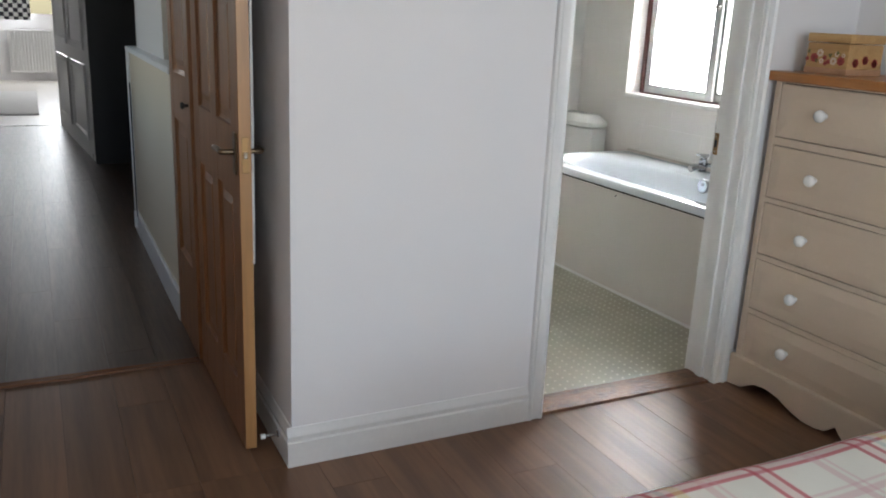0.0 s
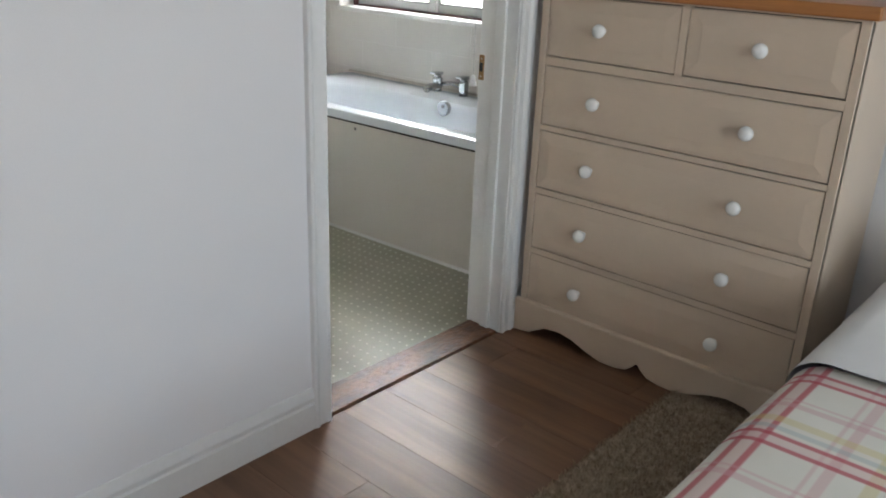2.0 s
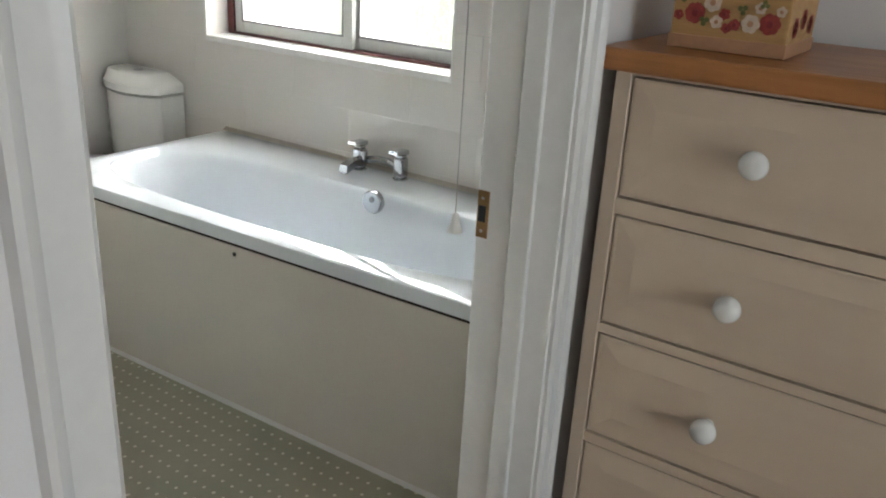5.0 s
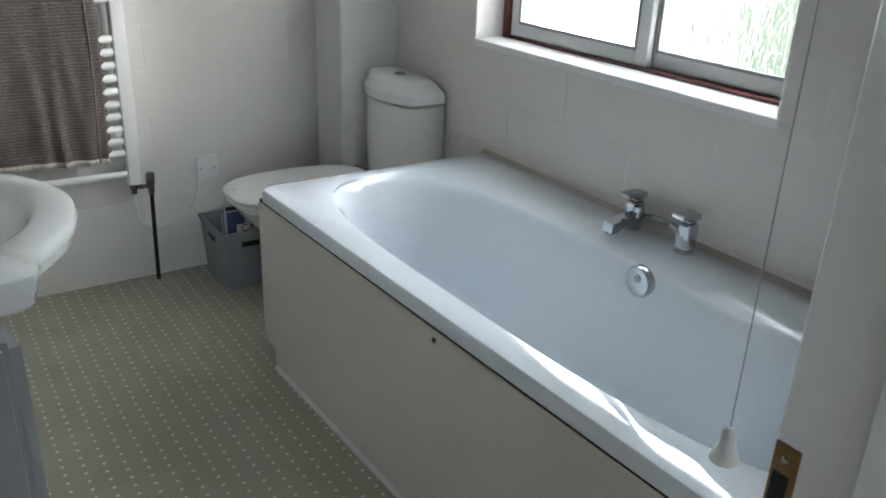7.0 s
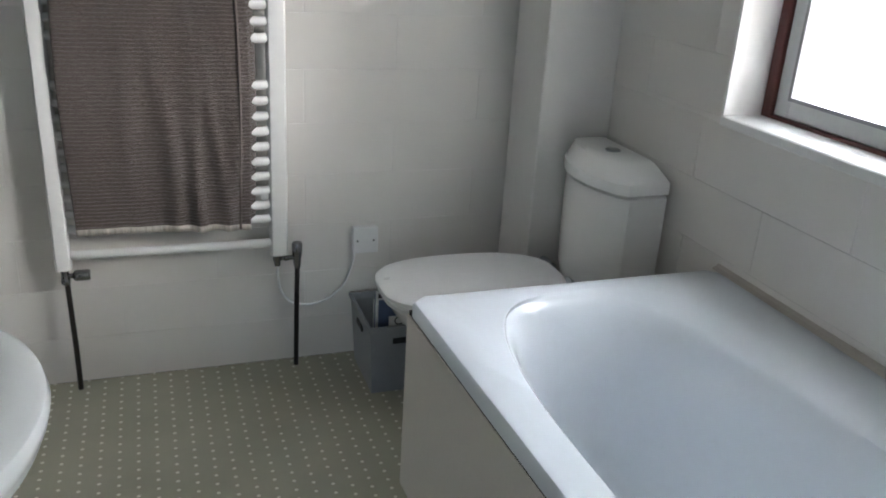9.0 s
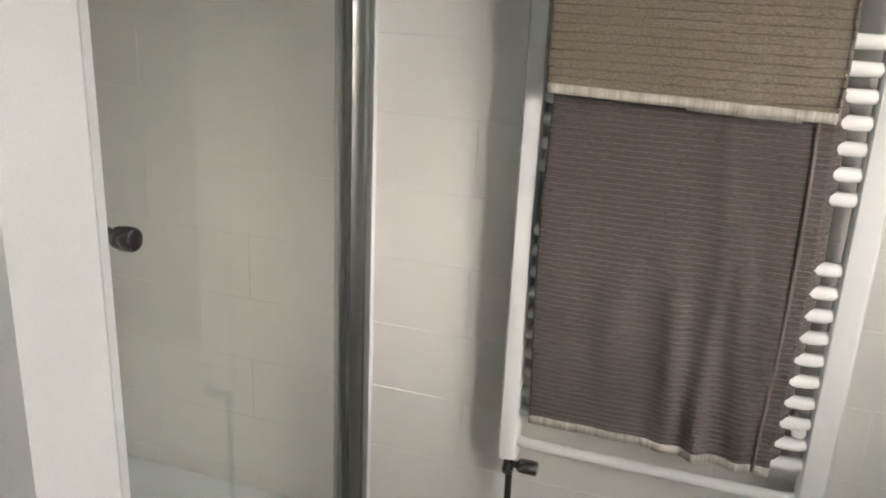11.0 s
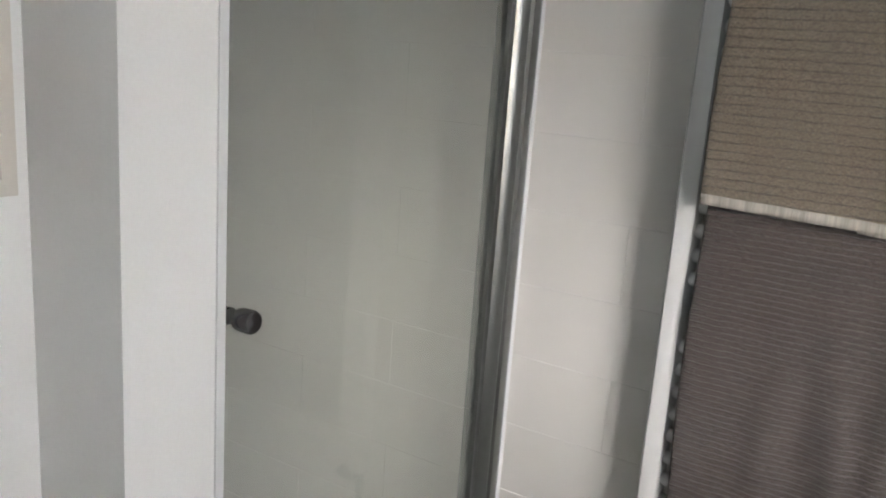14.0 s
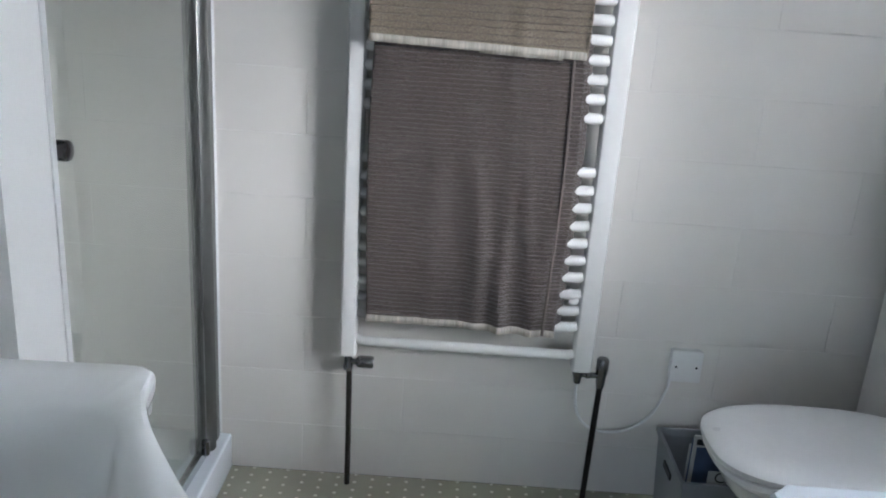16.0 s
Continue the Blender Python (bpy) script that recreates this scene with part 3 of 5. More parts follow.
bathroom_doorway()
skirting("baseboard_north", -0.017, 0.0, DOOR_L - 0.07, 0.0)
skirting("baseboard_return", 0.0, 0.92, 0.0, 0.0)
skirting("baseboard_east", 2.30, -0.02, 2.30, -3.9)
skirting("baseboard_north_east", DOOR_R + 0.062, 0.0, 2.29, 0.0)


def pine_door():
    door = thing("door_1", "open panelled pine door with dark bronze lever handles", "door", kind="structure")
    x0, x1, y0, y1, z1 = -0.118, -0.080, 0.135, 0.905, 1.985
    bm = bmesh.new()
    s = 0.105
    mid = (y0 + y1) / 2
    for a, b in ((y0 + 0.003, y0 + s), (y1 - s, y1), (mid - 0.048, mid + 0.048)):
        put_box(bm, x0, x1, a, b, 0.008, z1, 0.002)
    for c, d in ((0.008, 0.22), (0.86, 1.07), (1.48, 1.60), (1.87, z1)):
        put_box(bm, x0 + 0.0006, x1 - 0.0006, y0 + 0.01, y1 - 0.002, c, d, 0.002)
    part("frame", bm, M["pine_door"], door)
    for a, b in ((y0 + s, mid - 0.048), (mid + 0.048, y1 - s)):
        for c, d in ((0.22, 0.86), (1.07, 1.48), (1.60, 1.87)):
            bm = bmesh.new()
            for side, xf in ((-1, x0 + 0.010), (1, x1 - 0.010)):
                rings = []
                for inset, lift in ((0, 0.0), (0.012, -0.004), (0.028, -0.004), (0.05, 0.004)):
                    xx = xf + side * lift
                    rings.append([(xx, a + inset, c + inset), (xx, b - inset, c + inset), (xx, b - inset, d - inset), (xx, a + inset, d - inset)])
                shell(rings, False, True, bm)
            part("panel", bm, M["pine_door"], door)
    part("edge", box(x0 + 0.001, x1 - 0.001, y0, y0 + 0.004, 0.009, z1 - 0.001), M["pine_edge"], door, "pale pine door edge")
    for xf, side in ((x0, -1), (x1, 1)):
        plate = part("handle_plate", box(min(xf, xf + side * 0.006), max(xf, xf + side * 0.006), y0 + 0.028, y0 + 0.068, 0.93, 1.06, 0.002), M["bronze"], door, "dark bronze lever handle")
        xx = xf + side * 0.045
        pts = smooth_line([(xf, y0 + 0.048, 1.0), (xf + side * 0.03, y0 + 0.048, 1.0), (xx, y0 + 0.055, 1.0), (xx, y0 + 0.10, 1.002), (xx, y0 + 0.155, 0.998)], 5)
        part("lever", tube(pts, 0.0085), M["bronze"], plate, smooth=True)
    latch = part("latch_plate", box(x0 + 0.008, x1 - 0.008, y0 - 0.0015, y0 + 0.002, 0.94, 1.05, 0.001), M["brass"], door, "brass latch plate")
    part("latch_bolt", box(x0 + 0.014, x1 - 0.014, y0 - 0.009, y0 + 0.001, 0.985, 1.005, 0.002), M["steel"], latch)
    for z in (0.25, 1.0, 1.75):
        part("hinge", lathe([(0.006, -0.04), (0.006, 0.04)], (x1 + 0.003, y1 + 0.003, z), "z", 10), M["brass"], door)
    stop = thing("door_stop", "small chrome door stop on the skirting", "door stop")
    part("rod", lathe([(0.012, 0.0), (0.012, -0.004), (0.0055, -0.006), (0.0055, -0.045)], (-0.017, 0.10, 0.065), "x", 14), M["chrome"], stop, smooth=True)
    part("rubber_tip", lathe([(0.009, 0.0), (0.009, -0.014)], (-0.062, 0.10, 0.065), "x", 14), M["plastic_white"], stop)
    # lining round the doorway
    lining = thing("door_frame_corridor", "white painted corridor door lining", "door frame", kind="structure")
    part("jamb", box(-0.075, -0.03, 0.91, 0.93, 0, 2.03, 0.002), M["gloss_white"], lining)

    part("jamb", box(-0.935, -0.905, 0.92, 1.04, 0, 2.03, 0.002), M["gloss_white"], lining)
    part("threshold_bar", prism([(0.925, 0.0), (0.93, 0.007), (0.965, 0.007), (0.97, 0.0)], "x", -0.905, -0.125), M["sill_wood"], lining, "dark wooden threshold strip")


pine_door()


def robe_hook_strip():
    """Pale garment strip hanging in the gap behind the open door."""
    ob = thing("hanging_cloth", "pale cloth hanging behind the open door", "cloth")
    rings = []
    for i in range(9):
        z = 1.95 - i * 0.165
        rings.append([(-0.068 + 0.004 * math.sin(k * 1.9 + i * 0.4), 0.20 + k * 0.03, z) for k in range(7)]
                     + [(-0.060 + 0.004 * math.sin(k * 1.9 + i * 0.4), 0.20 + k * 0.03, z) for k in range(6, -1, -1)])
    part("fabric", shell(rings, True, True), M["white_linen"], ob, smooth=True)
    part("hook", tube([(-0.080, 0.29, 1.98), (-0.064, 0.29, 1.97), (-0.060, 0.29, 1.94)], 0.004, 8), M["steel"], ob)


robe_hook_strip()


# ---- corridor things ----
def corridor():
    low = thing("half_wall", "white half-height stair wall with a capped top", "half wall", kind="structure")
    part("body", box(-0.115, -0.002, 1.420, 3.15, 0, 1.13), M["half_wall"], low)
    part("cap", box(-0.135, 0.0, 1.418, 3.19, 1.13, 1.16, 0.008, 2), M["gloss_white"], low)
    part("skirting", box(-0.132, -0.114, 1.420, 3.16, 0, 0.14, 0.006, 2), M["gloss_white"], low)
    part("end_post", box(-0.13, -0.02, 3.15, 3.22, 0, 1.14, 0.006), M["gloss_white"], low)
    part("gate_strap", box(-0.137, -0.131, 3.02, 3.05, 0.12, 0.95, 0.001), M["dark_grey_wall"], low)
    part("gate_catch", box(-0.15, -0.13, 3.02, 3.06, 0.05, 0.16, 0.004), M["plastic_white"], low)
    pan = thing("panelled_door", "white panelled door standing along the corridor", "door", kind="structure")
    for k, (z0, z1) in enumerate(((0.15, 0.85), (0.97, 1.75))):
        for y0 in (5.95, 7.1):
            def x_at(y):
                return -0.20 - (y - 5.72) * 0.2 / 2.48
            y1 = y0 + 0.9
            r = [[(x_at(y) - o, y, z) for y, z in ((y0 + i, z0 + i), (y1 - i, z0 + i), (y1 - i, z1 - i), (y0 + i, z1 - i))] for o, i in ((0.001, 0), (0.018, 0.01), (0.018, 0.05), (0.008, 0.07))]
            part("panel", shell(r, False, True), M["gloss_white"], pan)
    rad = thing("panel_radiator", "white panel radiator under the far window", "radiator")
    part("body", box(-0.98, -0.28, 13.86, 13.93, 0.14, 0.86, 0.01, 2), M["radiator"], rad)
    for i in range(14):
        part("flute", prism([(-0.95 + i * 0.048, 13.86), (-0.94 + i * 0.048, 13.852), (-0.925 + i * 0.048, 13.852), (-0.915 + i * 0.048, 13.86)], "z", 0.19, 0.81), M["radiator"], rad)
    part("bracket", box(-0.7, -0.5, 13.93, 14.0, 0.3, 0.5), M["radiator"], rad)
    cur = thing("curtain", "black and white gingham curtain at the far window", "curtain")
    m, n, b = nodes("gingham")
    ch = add(n, "TexChecker", Scale=14.0)
    ch.inputs["Color1"].default_value, ch.inputs["Color2"].default_value = (0.03, 0.03, 0.035, 1), (0.7, 0.7, 0.68, 1)
    n.links.new(coords(n), ch.inputs["Vector"])
    n.links.new(ch.outputs[0], b.inputs["Base Color"])
    b.inputs["Roughness"].default_value = 0.9
    rings = []
    for z in (1.02, 1.5, 2.0):
        rings.append([(-1.8 + k * 0.05, 13.82 + 0.02 * math.sin(k * 1.7), z) for k in range(25)] + [(-1.8 + k * 0.05, 13.832 + 0.02 * math.sin(k * 1.7), z) for k in range(24, -1, -1)])
    part("cloth", shell(rings, True, True), m, cur, smooth=True)
    part("rail", tube([(-1.9, 13.84, 2.02), (0.0, 13.84, 2.02)], 0.012, 10), M["gloss_white"], cur)
    part("rail_bracket", box(-1.87, -1.85, 13.84, 14.0, 2.0, 2.03), M["gloss_white"], cur)
    mat = thing("floor_mat", "white mat lying on the far room floor", "mat")
    part("mat_body", box(-1.6, -0.62, 9.1, 11.9, 0.002, 0.022, 0.008, 2), M["white_linen"], mat)
    strip = thing("floor_strip", "metal strip at the far room threshold", "floor strip", kind="structure")
    part("bar", prism([(8.17, -0.011), (8.18, 0.006), (8.22, 0.006), (8.23, 0.002)], "x", -1.4, -0.4), M["steel"], strip)


corridor()


def cupboard_door():
    """Closed pine cupboard door beyond the doorway."""
    ob = thing("door_2", "closed pine cupboard door with a small dark knob", "door", kind="structure")
    x0, x1, y0, y1, z1 = -0.128, -0.098, 0.925, 1.415, 1.98
    bm = bmesh.new()
    for a, b in ((y0, y0 + 0.09), (y1 - 0.09, y1)):
        put_box(bm, x0, x1, a, b, 0.01, z1, 0.002)
    for c, d in ((0.01, 0.38), (0.96, 1.155), (1.86, z1)):
        put_box(bm, x0 + 0.0006, x1, y0 + 0.02, y1 - 0.02, c, d, 0.002)
    part("frame", bm, M["pine_door"], ob)
    for c, d in ((0.38, 0.96), (1.155, 1.86)):
        a, b = y0 + 0.09, y1 - 0.09
        rings = [[(x0 + o, a + i, c + i), (x0 + o, b - i, c + i), (x0 + o, b - i, d - i), (x0 + o, a + i, d - i)] for o, i in ((0.004, 0), (0.014, 0.014), (0.014, 0.03), (0.006, 0.055))]
        part("panel", shell(rings, False, True), M["pine_door"], ob)
    part("knob", lathe([(0.006, 0.0), (0.006, -0.012), (0.014, -0.02), (0.012, -0.028), (0.002, -0.03)], (x0, 0.965, 1.05), "x", 14), M["black"], ob, smooth=True)
    part("lining", box(-0.096, -0.002, 1.035, 1.416, 0, 2.0), M["pine_door"], ob)


cupboard_door()


# ---- bedroom things ----
def chest():
    ob = thing("chest_of_drawers", "grey-beige painted chest of drawers with orange pine top", "chest of drawers")
    P = M["chest_paint"]
    F, Y1, Y0, BACK = 1.875, -0.030, -1.062, 2.272
    top_z = 1.245
    part("top", box(F - 0.022, BACK + 0.005, Y0 - 0.022, -0.006, top_z, 1.281, 0.007, 3), M["pine_top"], ob, "orange pine top board", True)
    part("side_panel", box(F + 0.004, BACK, Y1 - 0.02, Y1, 0.0, top_z, 0.003), P, ob)
    part("side_panel", box(F + 0.004, BACK, Y0, Y0 + 0.02, 0.0, top_z, 0.003), P, ob)
    part("back_panel", box(BACK - 0.012, BACK, Y0 + 0.02, Y1 - 0.02, 0.03, top_z), P, ob)
    rows = [(1.036, 1.238), (0.802, 1.006), (0.574, 0.782), (0.344, 0.552), (0.128, 0.322)]
    bm = bmesh.new()
    put_box(bm, F, F + 0.024, Y1 - 0.028, Y1, 0.10, top_z, 0.002)
    put_box(bm, F, F + 0.024, Y0, Y0 + 0.028, 0.10, top_z, 0.002)
    for z0, z1 in ((1.239, top_z), (1.007, 1.035), (0.783, 0.801), (0.553, 0.573), (0.323, 0.343), (0.10, 0.127)):
        put_box(bm, F + 0.001, F + 0.024, Y0 + 0.02, Y1 - 0.02, z0, z1)
    put_box(bm, F + 0.001, F + 0.024, -0.558, -0.534, 1.03, 1.24)
    part("face_frame", bm, P, ob)
    # dark sheet that paints the shade seen through the drawer gaps
    part("carcass_shadow", box(F + 0.03, F + 0.034, Y0 + 0.022, Y1 - 0.022, 0.12, 1.24), M["gap"], ob)

    def drawer(y0, y1, z0, z1, knobs):
        g = 0.003
        y0, y1, z0, z1 = y0 + g, y1 - g, z0 + g, z1 - g
        rings = []
        for dx, i in ((0.022, 0), (0.004, 0), (0.003, 0.004), (0.003, 0.008), (-0.0008, 0.044), (-0.0008, 0.047)):
            rings.append([(F + dx, y0 + i, z0 + i), (F + dx, y1 - i, z0 + i), (F + dx, y1 - i, z1 - i), (F + dx, y0 + i, z1 - i)])
        d = part("drawer", shell(rings, True, True), P, ob)
        for ky in knobs:
            kz = (z0 + z1) / 2 + 0.003
            part("knob", lathe([(0.010, 0.006), (0.009, -0.008), (0.011, -0.014), (0.020, -0.022), (0.0225, -0.031), (0.020, -0.040), (0.013, -0.046), (0.004, -0.048)], (F, ky, kz), "x", 18), M["knob_white"], d, "white turned wooden knob", True)

    a, b = Y0 + 0.028, Y1 - 0.028
    drawer(-0.534, b, *rows[0], [-0.275])
    drawer(a, -0.558, *rows[0], [-0.795])
    for z0, z1 in rows[1:]:
        drawer(a, b, z0, z1, [-0.277, -0.795])
    # scalloped plinth
    pts, mid = [(Y1 + 0.014, 0.122), (Y1 + 0.014, 0.0)], -0.546
    half = [(0.03, 0.0), (0.06, 0.004), (0.09, 0.022), (0.13, 0.044), (0.19, 0.050), (0.25, 0.040), (0.31, 0.016), (0.37, -0.0), (0.43, -0.002), (0.475, 0.010), (0.500, 0.030), (0.512, 0.045)]
    half = [(u, max(z, 0.0) if u > 0.3 else z) for u, z in half]
    for u, z in half:
        pts.append((Y1 - u, z + 0.004))
    for u, z in half[::-1]:
        pts.append((2 * mid - (Y1 - u), z + 0.004))
    pts += [(Y0 - 0.014, 0.0), (Y0 - 0.014, 0.122)]
    bm = prism(pts, "x", F - 0.012, F + 0.012)
    part("plinth", bm, P, ob, "scalloped painted plinth")
    part("plinth_bead", prism([(F - 0.012, 0.122), (F - 0.010, 0.128), (F + 0.004, 0.132), (F + 0.004, 0.122)], "y", Y0 - 0.014, Y1 + 0.014), P, ob)
    part("plinth_side", box(F, BACK, Y0 - 0.012, Y0 + 0.002, 0.0, 0.12, 0.002), P, ob)


chest()


def flower(bm, y, z, r, x, petals, spin):
    """A flat painted flower on a face looking along -x."""
    for k in range(petals):
        a = spin + 2 * math.pi * k / petals
        c = (y + math.cos(a) * r * 0.55, z + math.sin(a) * r * 0.55)
        bm.faces.new([bm.verts.new((x - k * 0.00008, c[0] + math.cos(q) * r * 0.5, c[1] + math.sin(q) * r * 0.5)) for q in [2 * math.pi * i / 9 for i in range(9)]])


def heart(y, z, r, x):
    """The raised middle of a painted flower."""
    return lathe([(r, 0.0006), (r, -0.0004), (r * 0.5, -0.0008)], (x, y, z), "x", 10)


def painted_box():
    ob = thing("trinket_box", "wooden box painted with red and cream flowers", "box")
    x0, x1, y0, y1, z0, z1 = 1.955, 2.135, -0.262, -0.080, 1.281, 1.425
    part("body", box(x0, x1, y0, y1, z0, z1 - 0.034, 0.004, 2), M["pine_box"], ob)
    part("lid", box(x0 - 0.003, x1 + 0.003, y0 - 0.003, y1 + 0.003, z1 - 0.032, z1, 0.005, 2), M["pine_box"], ob)
    part("base_band", box(x0 - 0.002, x1 + 0.002, y0 - 0.002, y1 + 0.002, z0 + 0.0005, z0 + 0.022, 0.001), M["band_paint"], ob, "dusty pink painted base band")
    random.seed(5)
    blooms = [("red_paint", "red_flower", 0.016, 7, 0.145, 0.056), ("red_paint", "red_flower", 0.016, 7, 0.028, 0.050), ("red_paint", "red_flower", 0.009, 5, 0.098, 0.058),
              ("red_paint", "red_flower", 0.009, 5, 0.080, 0.044), ("red_paint", "red_flower", 0.008, 5, 0.092, 0.038), ("cream_paint", "cream_flower", 0.014, 6, 0.118, 0.074),
              ("cream_paint", "cream_flower", 0.014, 6, 0.056, 0.048), ("cream_paint", "cream_flower", 0.010, 5, 0.108, 0.046), ("cream_paint", "cream_flower", 0.009, 5, 0.044, 0.072),
              ("green_paint", "painted_leaf", 0.008, 3, 0.166, 0.078), ("green_paint", "painted_leaf", 0.008, 3, 0.127, 0.046), ("green_paint", "painted_leaf", 0.008, 3, 0.070, 0.068),
              ("green_paint", "painted_leaf", 0.007, 3, 0.038, 0.078), ("red_paint", "red_flower", 0.008, 5, 0.168, 0.052), ("cream_paint", "cream_flower", 0.008, 5, 0.012, 0.070)]
    for n, (key, name, size, petals, along, up) in enumerate(blooms):
        bm = bmesh.new()
        flower(bm, y0 + along, z0 + up, size, x0 - 0.0008 - 0.0007 * n, petals, random.random() * 3)
        bloom = part(name, bm, M[key], ob)
        if petals > 3:
            part("flower_heart", heart(y0 + along, z0 + up, size * 0.34, x0 - 0.0016 - 0.0007 * n), M["rose_paint"] if key == "red_paint" else M["band_paint"], bloom)
    # the same flowers run round the end that faces the room
    for k in range(3):
        bm = bmesh.new()
        for p in range(6):
            a = p * math.pi / 3
            bm.faces.new([bm.verts.new((x0 + 0.04 + k * 0.05 + math.cos(a) * 0.009 + math.cos(q) * 0.008, y0 - 0.0012, z0 + 0.045 + 0.01 * (k % 2) + math.sin(a) * 0.009 + math.sin(q) * 0.008)) for q in [2 * math.pi * i / 8 for i in range(8)]])
        part("red_flower", bm, M["red_paint"], ob)


painted_box()


def bed():
    ob = thing("bed", "bed made with a red plaid blanket over white bedding", "bed")
    x0, x1, y0, y1, top = 0.17, 2.22, -2.66, -1.215, 0.555
    part("mattress", box(x0 + 0.06, x1, y0 + 0.05, y1 - 0.05, 0.26, 0.50, 0.05, 3), M["white_linen"], ob, smooth=True)
    part("base", box(x0 + 0.08, x1, y0 + 0.06, y1 - 0.06, 0.06, 0.255, 0.01), M["mirror_frame"], ob)
    for x in (x0 + 0.12, x1 - 0.1):
        for y in (y0 + 0.12, y1 - 0.12):
            part("leg", lathe([(0.025, 0), (0.03, 0.06)], (x, y, 0), "z", 12), M["pine_door"], ob)

    def draped(xa, xb, lift, low, thick, seed):
        """A cover over the mattress: flat on top, rounded shoulders, hanging sides."""
        noise_at = lambda p: noise.noise(Vector(p) * 3.1 + Vector((seed, 0, 0)))
        nx, cols = 44, []
        prof = []
        for k in range(9):
            prof.append((y1 + 0.012, low + (top - 0.08 - low) * k / 8))
        for k in range(1, 7):
            a = math.pi / 2 * k / 6
            prof.append((y1 - 0.075 + 0.087 * math.cos(a), top - 0.08 + 0.08 * math.sin(a)))
        for k in range(1, 22):
            prof.append((y1 - 0.075 - (y1 - y0 - 0.15) * k / 21, top))
        for k in range(1, 7):
            a = math.pi / 2 * k / 6
            prof.append((y0 + 0.075 - 0.087 * math.sin(a), top - 0.08 + 0.08 * math.cos(a)))
        for k in range(1, 5):
            prof.append((y0 - 0.012, top - 0.08 - (top - 0.08 - low) * k / 4))
        for i in range(nx + 1):
            x = xa + (xb - xa) * i / nx
            drop = 0.0
            e = xa + 0.10 - x
            if seed == 0 and e > 0:
                drop = 0.10 - math.sqrt(max(0.0, 0.01 - e * e))
            ring = []
            for y, z in prof:
                nz = noise_at((x, y, z))
                zz = z + lift - (drop if z > top - 0.1 else 0) + nz * 0.009
                ring.append((x + nz * 0.004, y + nz * 0.012 * (1 if z < top - 0.05 else 0), zz))
            cols.append(ring)
        if seed == 0:
            cols.insert(0, [(xa - 0.004, y, min(z, low + 0.02) if z > low else z) for _, y, z in cols[0]])
        return shell(cols, loop=False)

    part("blanket", draped(x0, 1.30, 0.0, 0.16, 0.02, 0), M["plaid"], ob, "red, pink and cream plaid cotton blanket", True)
    part("duvet", draped(1.27, x1, 0.022, 0.12, 0.05, 4), M["white_linen"], ob, "white cotton duvet", True)
    for y in (-1.62, -2.28):
        rings = []
        for a in range(15):
            f = math.sin(math.pi * a / 14) ** 0.55
            x = 1.78 + 0.42 * a / 14
            rings.append([(x, y + 0.31 * f * math.copysign(abs(math.cos(q)) ** 0.6, math.cos(q)), 0.655 + 0.075 * f * math.copysign(abs(math.sin(q)) ** 0.9, math.sin(q))) for q in [2 * math.pi * k / 20 for k in range(20)]])
        part("pillow", shell(rings, True, True), M["white_linen"], ob, "plump white pillow", True)


bed()


def rug():
    ob = thing("rug", "brown flecked shaggy rug beside the bed", "rug")
    x0, x1, y0, y1 = 0.62, 1.99, -1.75, -0.69
    part("backing", box(x0, x1, y0, y1, 0.0005, 0.006), M["rug"], ob)
    rng = np.random.default_rng(3)
    n = 14000
    verts, faces = [], []
    xs = rng.uniform(max(x0, 0.9), x1, n)
    ys = rng.uniform(-1.25, y1 + 0.004, n)
    an, ln = rng.uniform(0, 6.28, n), rng.uniform(0.012, 0.024, n)
    for x, y, a, h in zip(xs, ys, an, ln):
        c, s = math.cos(a), math.sin(a)
        i = len(verts)
        verts += [(x - s * 0.0032, y + c * 0.0032, 0.005), (x + s * 0.0032, y - c * 0.0032, 0.005), (x + c * 0.009, y + s * 0.009, h)]
        faces.append((i, i + 1, i + 2))
    me = bpy.data.meshes.new("shag")
    me.from_pydata(verts, [], faces)
    me.materials.append(M["rug"])
    p = new("shag", me)
    p.parent = ob
    tagged(p, kind="stuff")


rug()


def bedside():
    ob = thing("bedside_cabinet", "small white bedside drawer unit with dark tray top", "bedside cabinet")
    x0, x1, y0, y1 = 1.93, 2.27, -1.47, -1.135
    part("body", box(x0, x1, y0, y1, 0.0, 0.40, 0.004), M["gloss_white"], ob)
    for z in (0.03, 0.215):
        d = part("drawer", box(x0 - 0.014, x0 - 0.001, y0 + 0.012, y1 - 0.012, z, z + 0.17, 0.004, 2), M["gloss_white"], ob)
        part("knob", lathe([(0.006, 0), (0.006, -0.012), (0.012, -0.02), (0.004, -0.026)], (x0 - 0.014, (y0 + y1) / 2, z + 0.085), "x", 12), M["dark_chrome"], d, smooth=True)
    tray = thing("tray", "dark woven tray on the bedside cabinet", "tray")
    part("base", box(x0 + 0.03, x1 - 0.03, y0 + 0.03, y1 - 0.03, 0.401, 0.407), M["dark_grey_wall"], tray)
    for a, b, c, d in ((x0 + 0.03, x1 - 0.03, y0 + 0.03, y0 + 0.04), (x0 + 0.03, x1 - 0.03, y1 - 0.04, y1 - 0.03), (x0 + 0.03, x0 + 0.04, y0 + 0.04, y1 - 0.04), (x1 - 0.04, x1 - 0.03, y0 + 0.04, y1 - 0.04)):
        part("rim", box(a, b, c, d, 0.407, 0.437, 0.002), M["dark_grey_wall"], tray)


bedside()


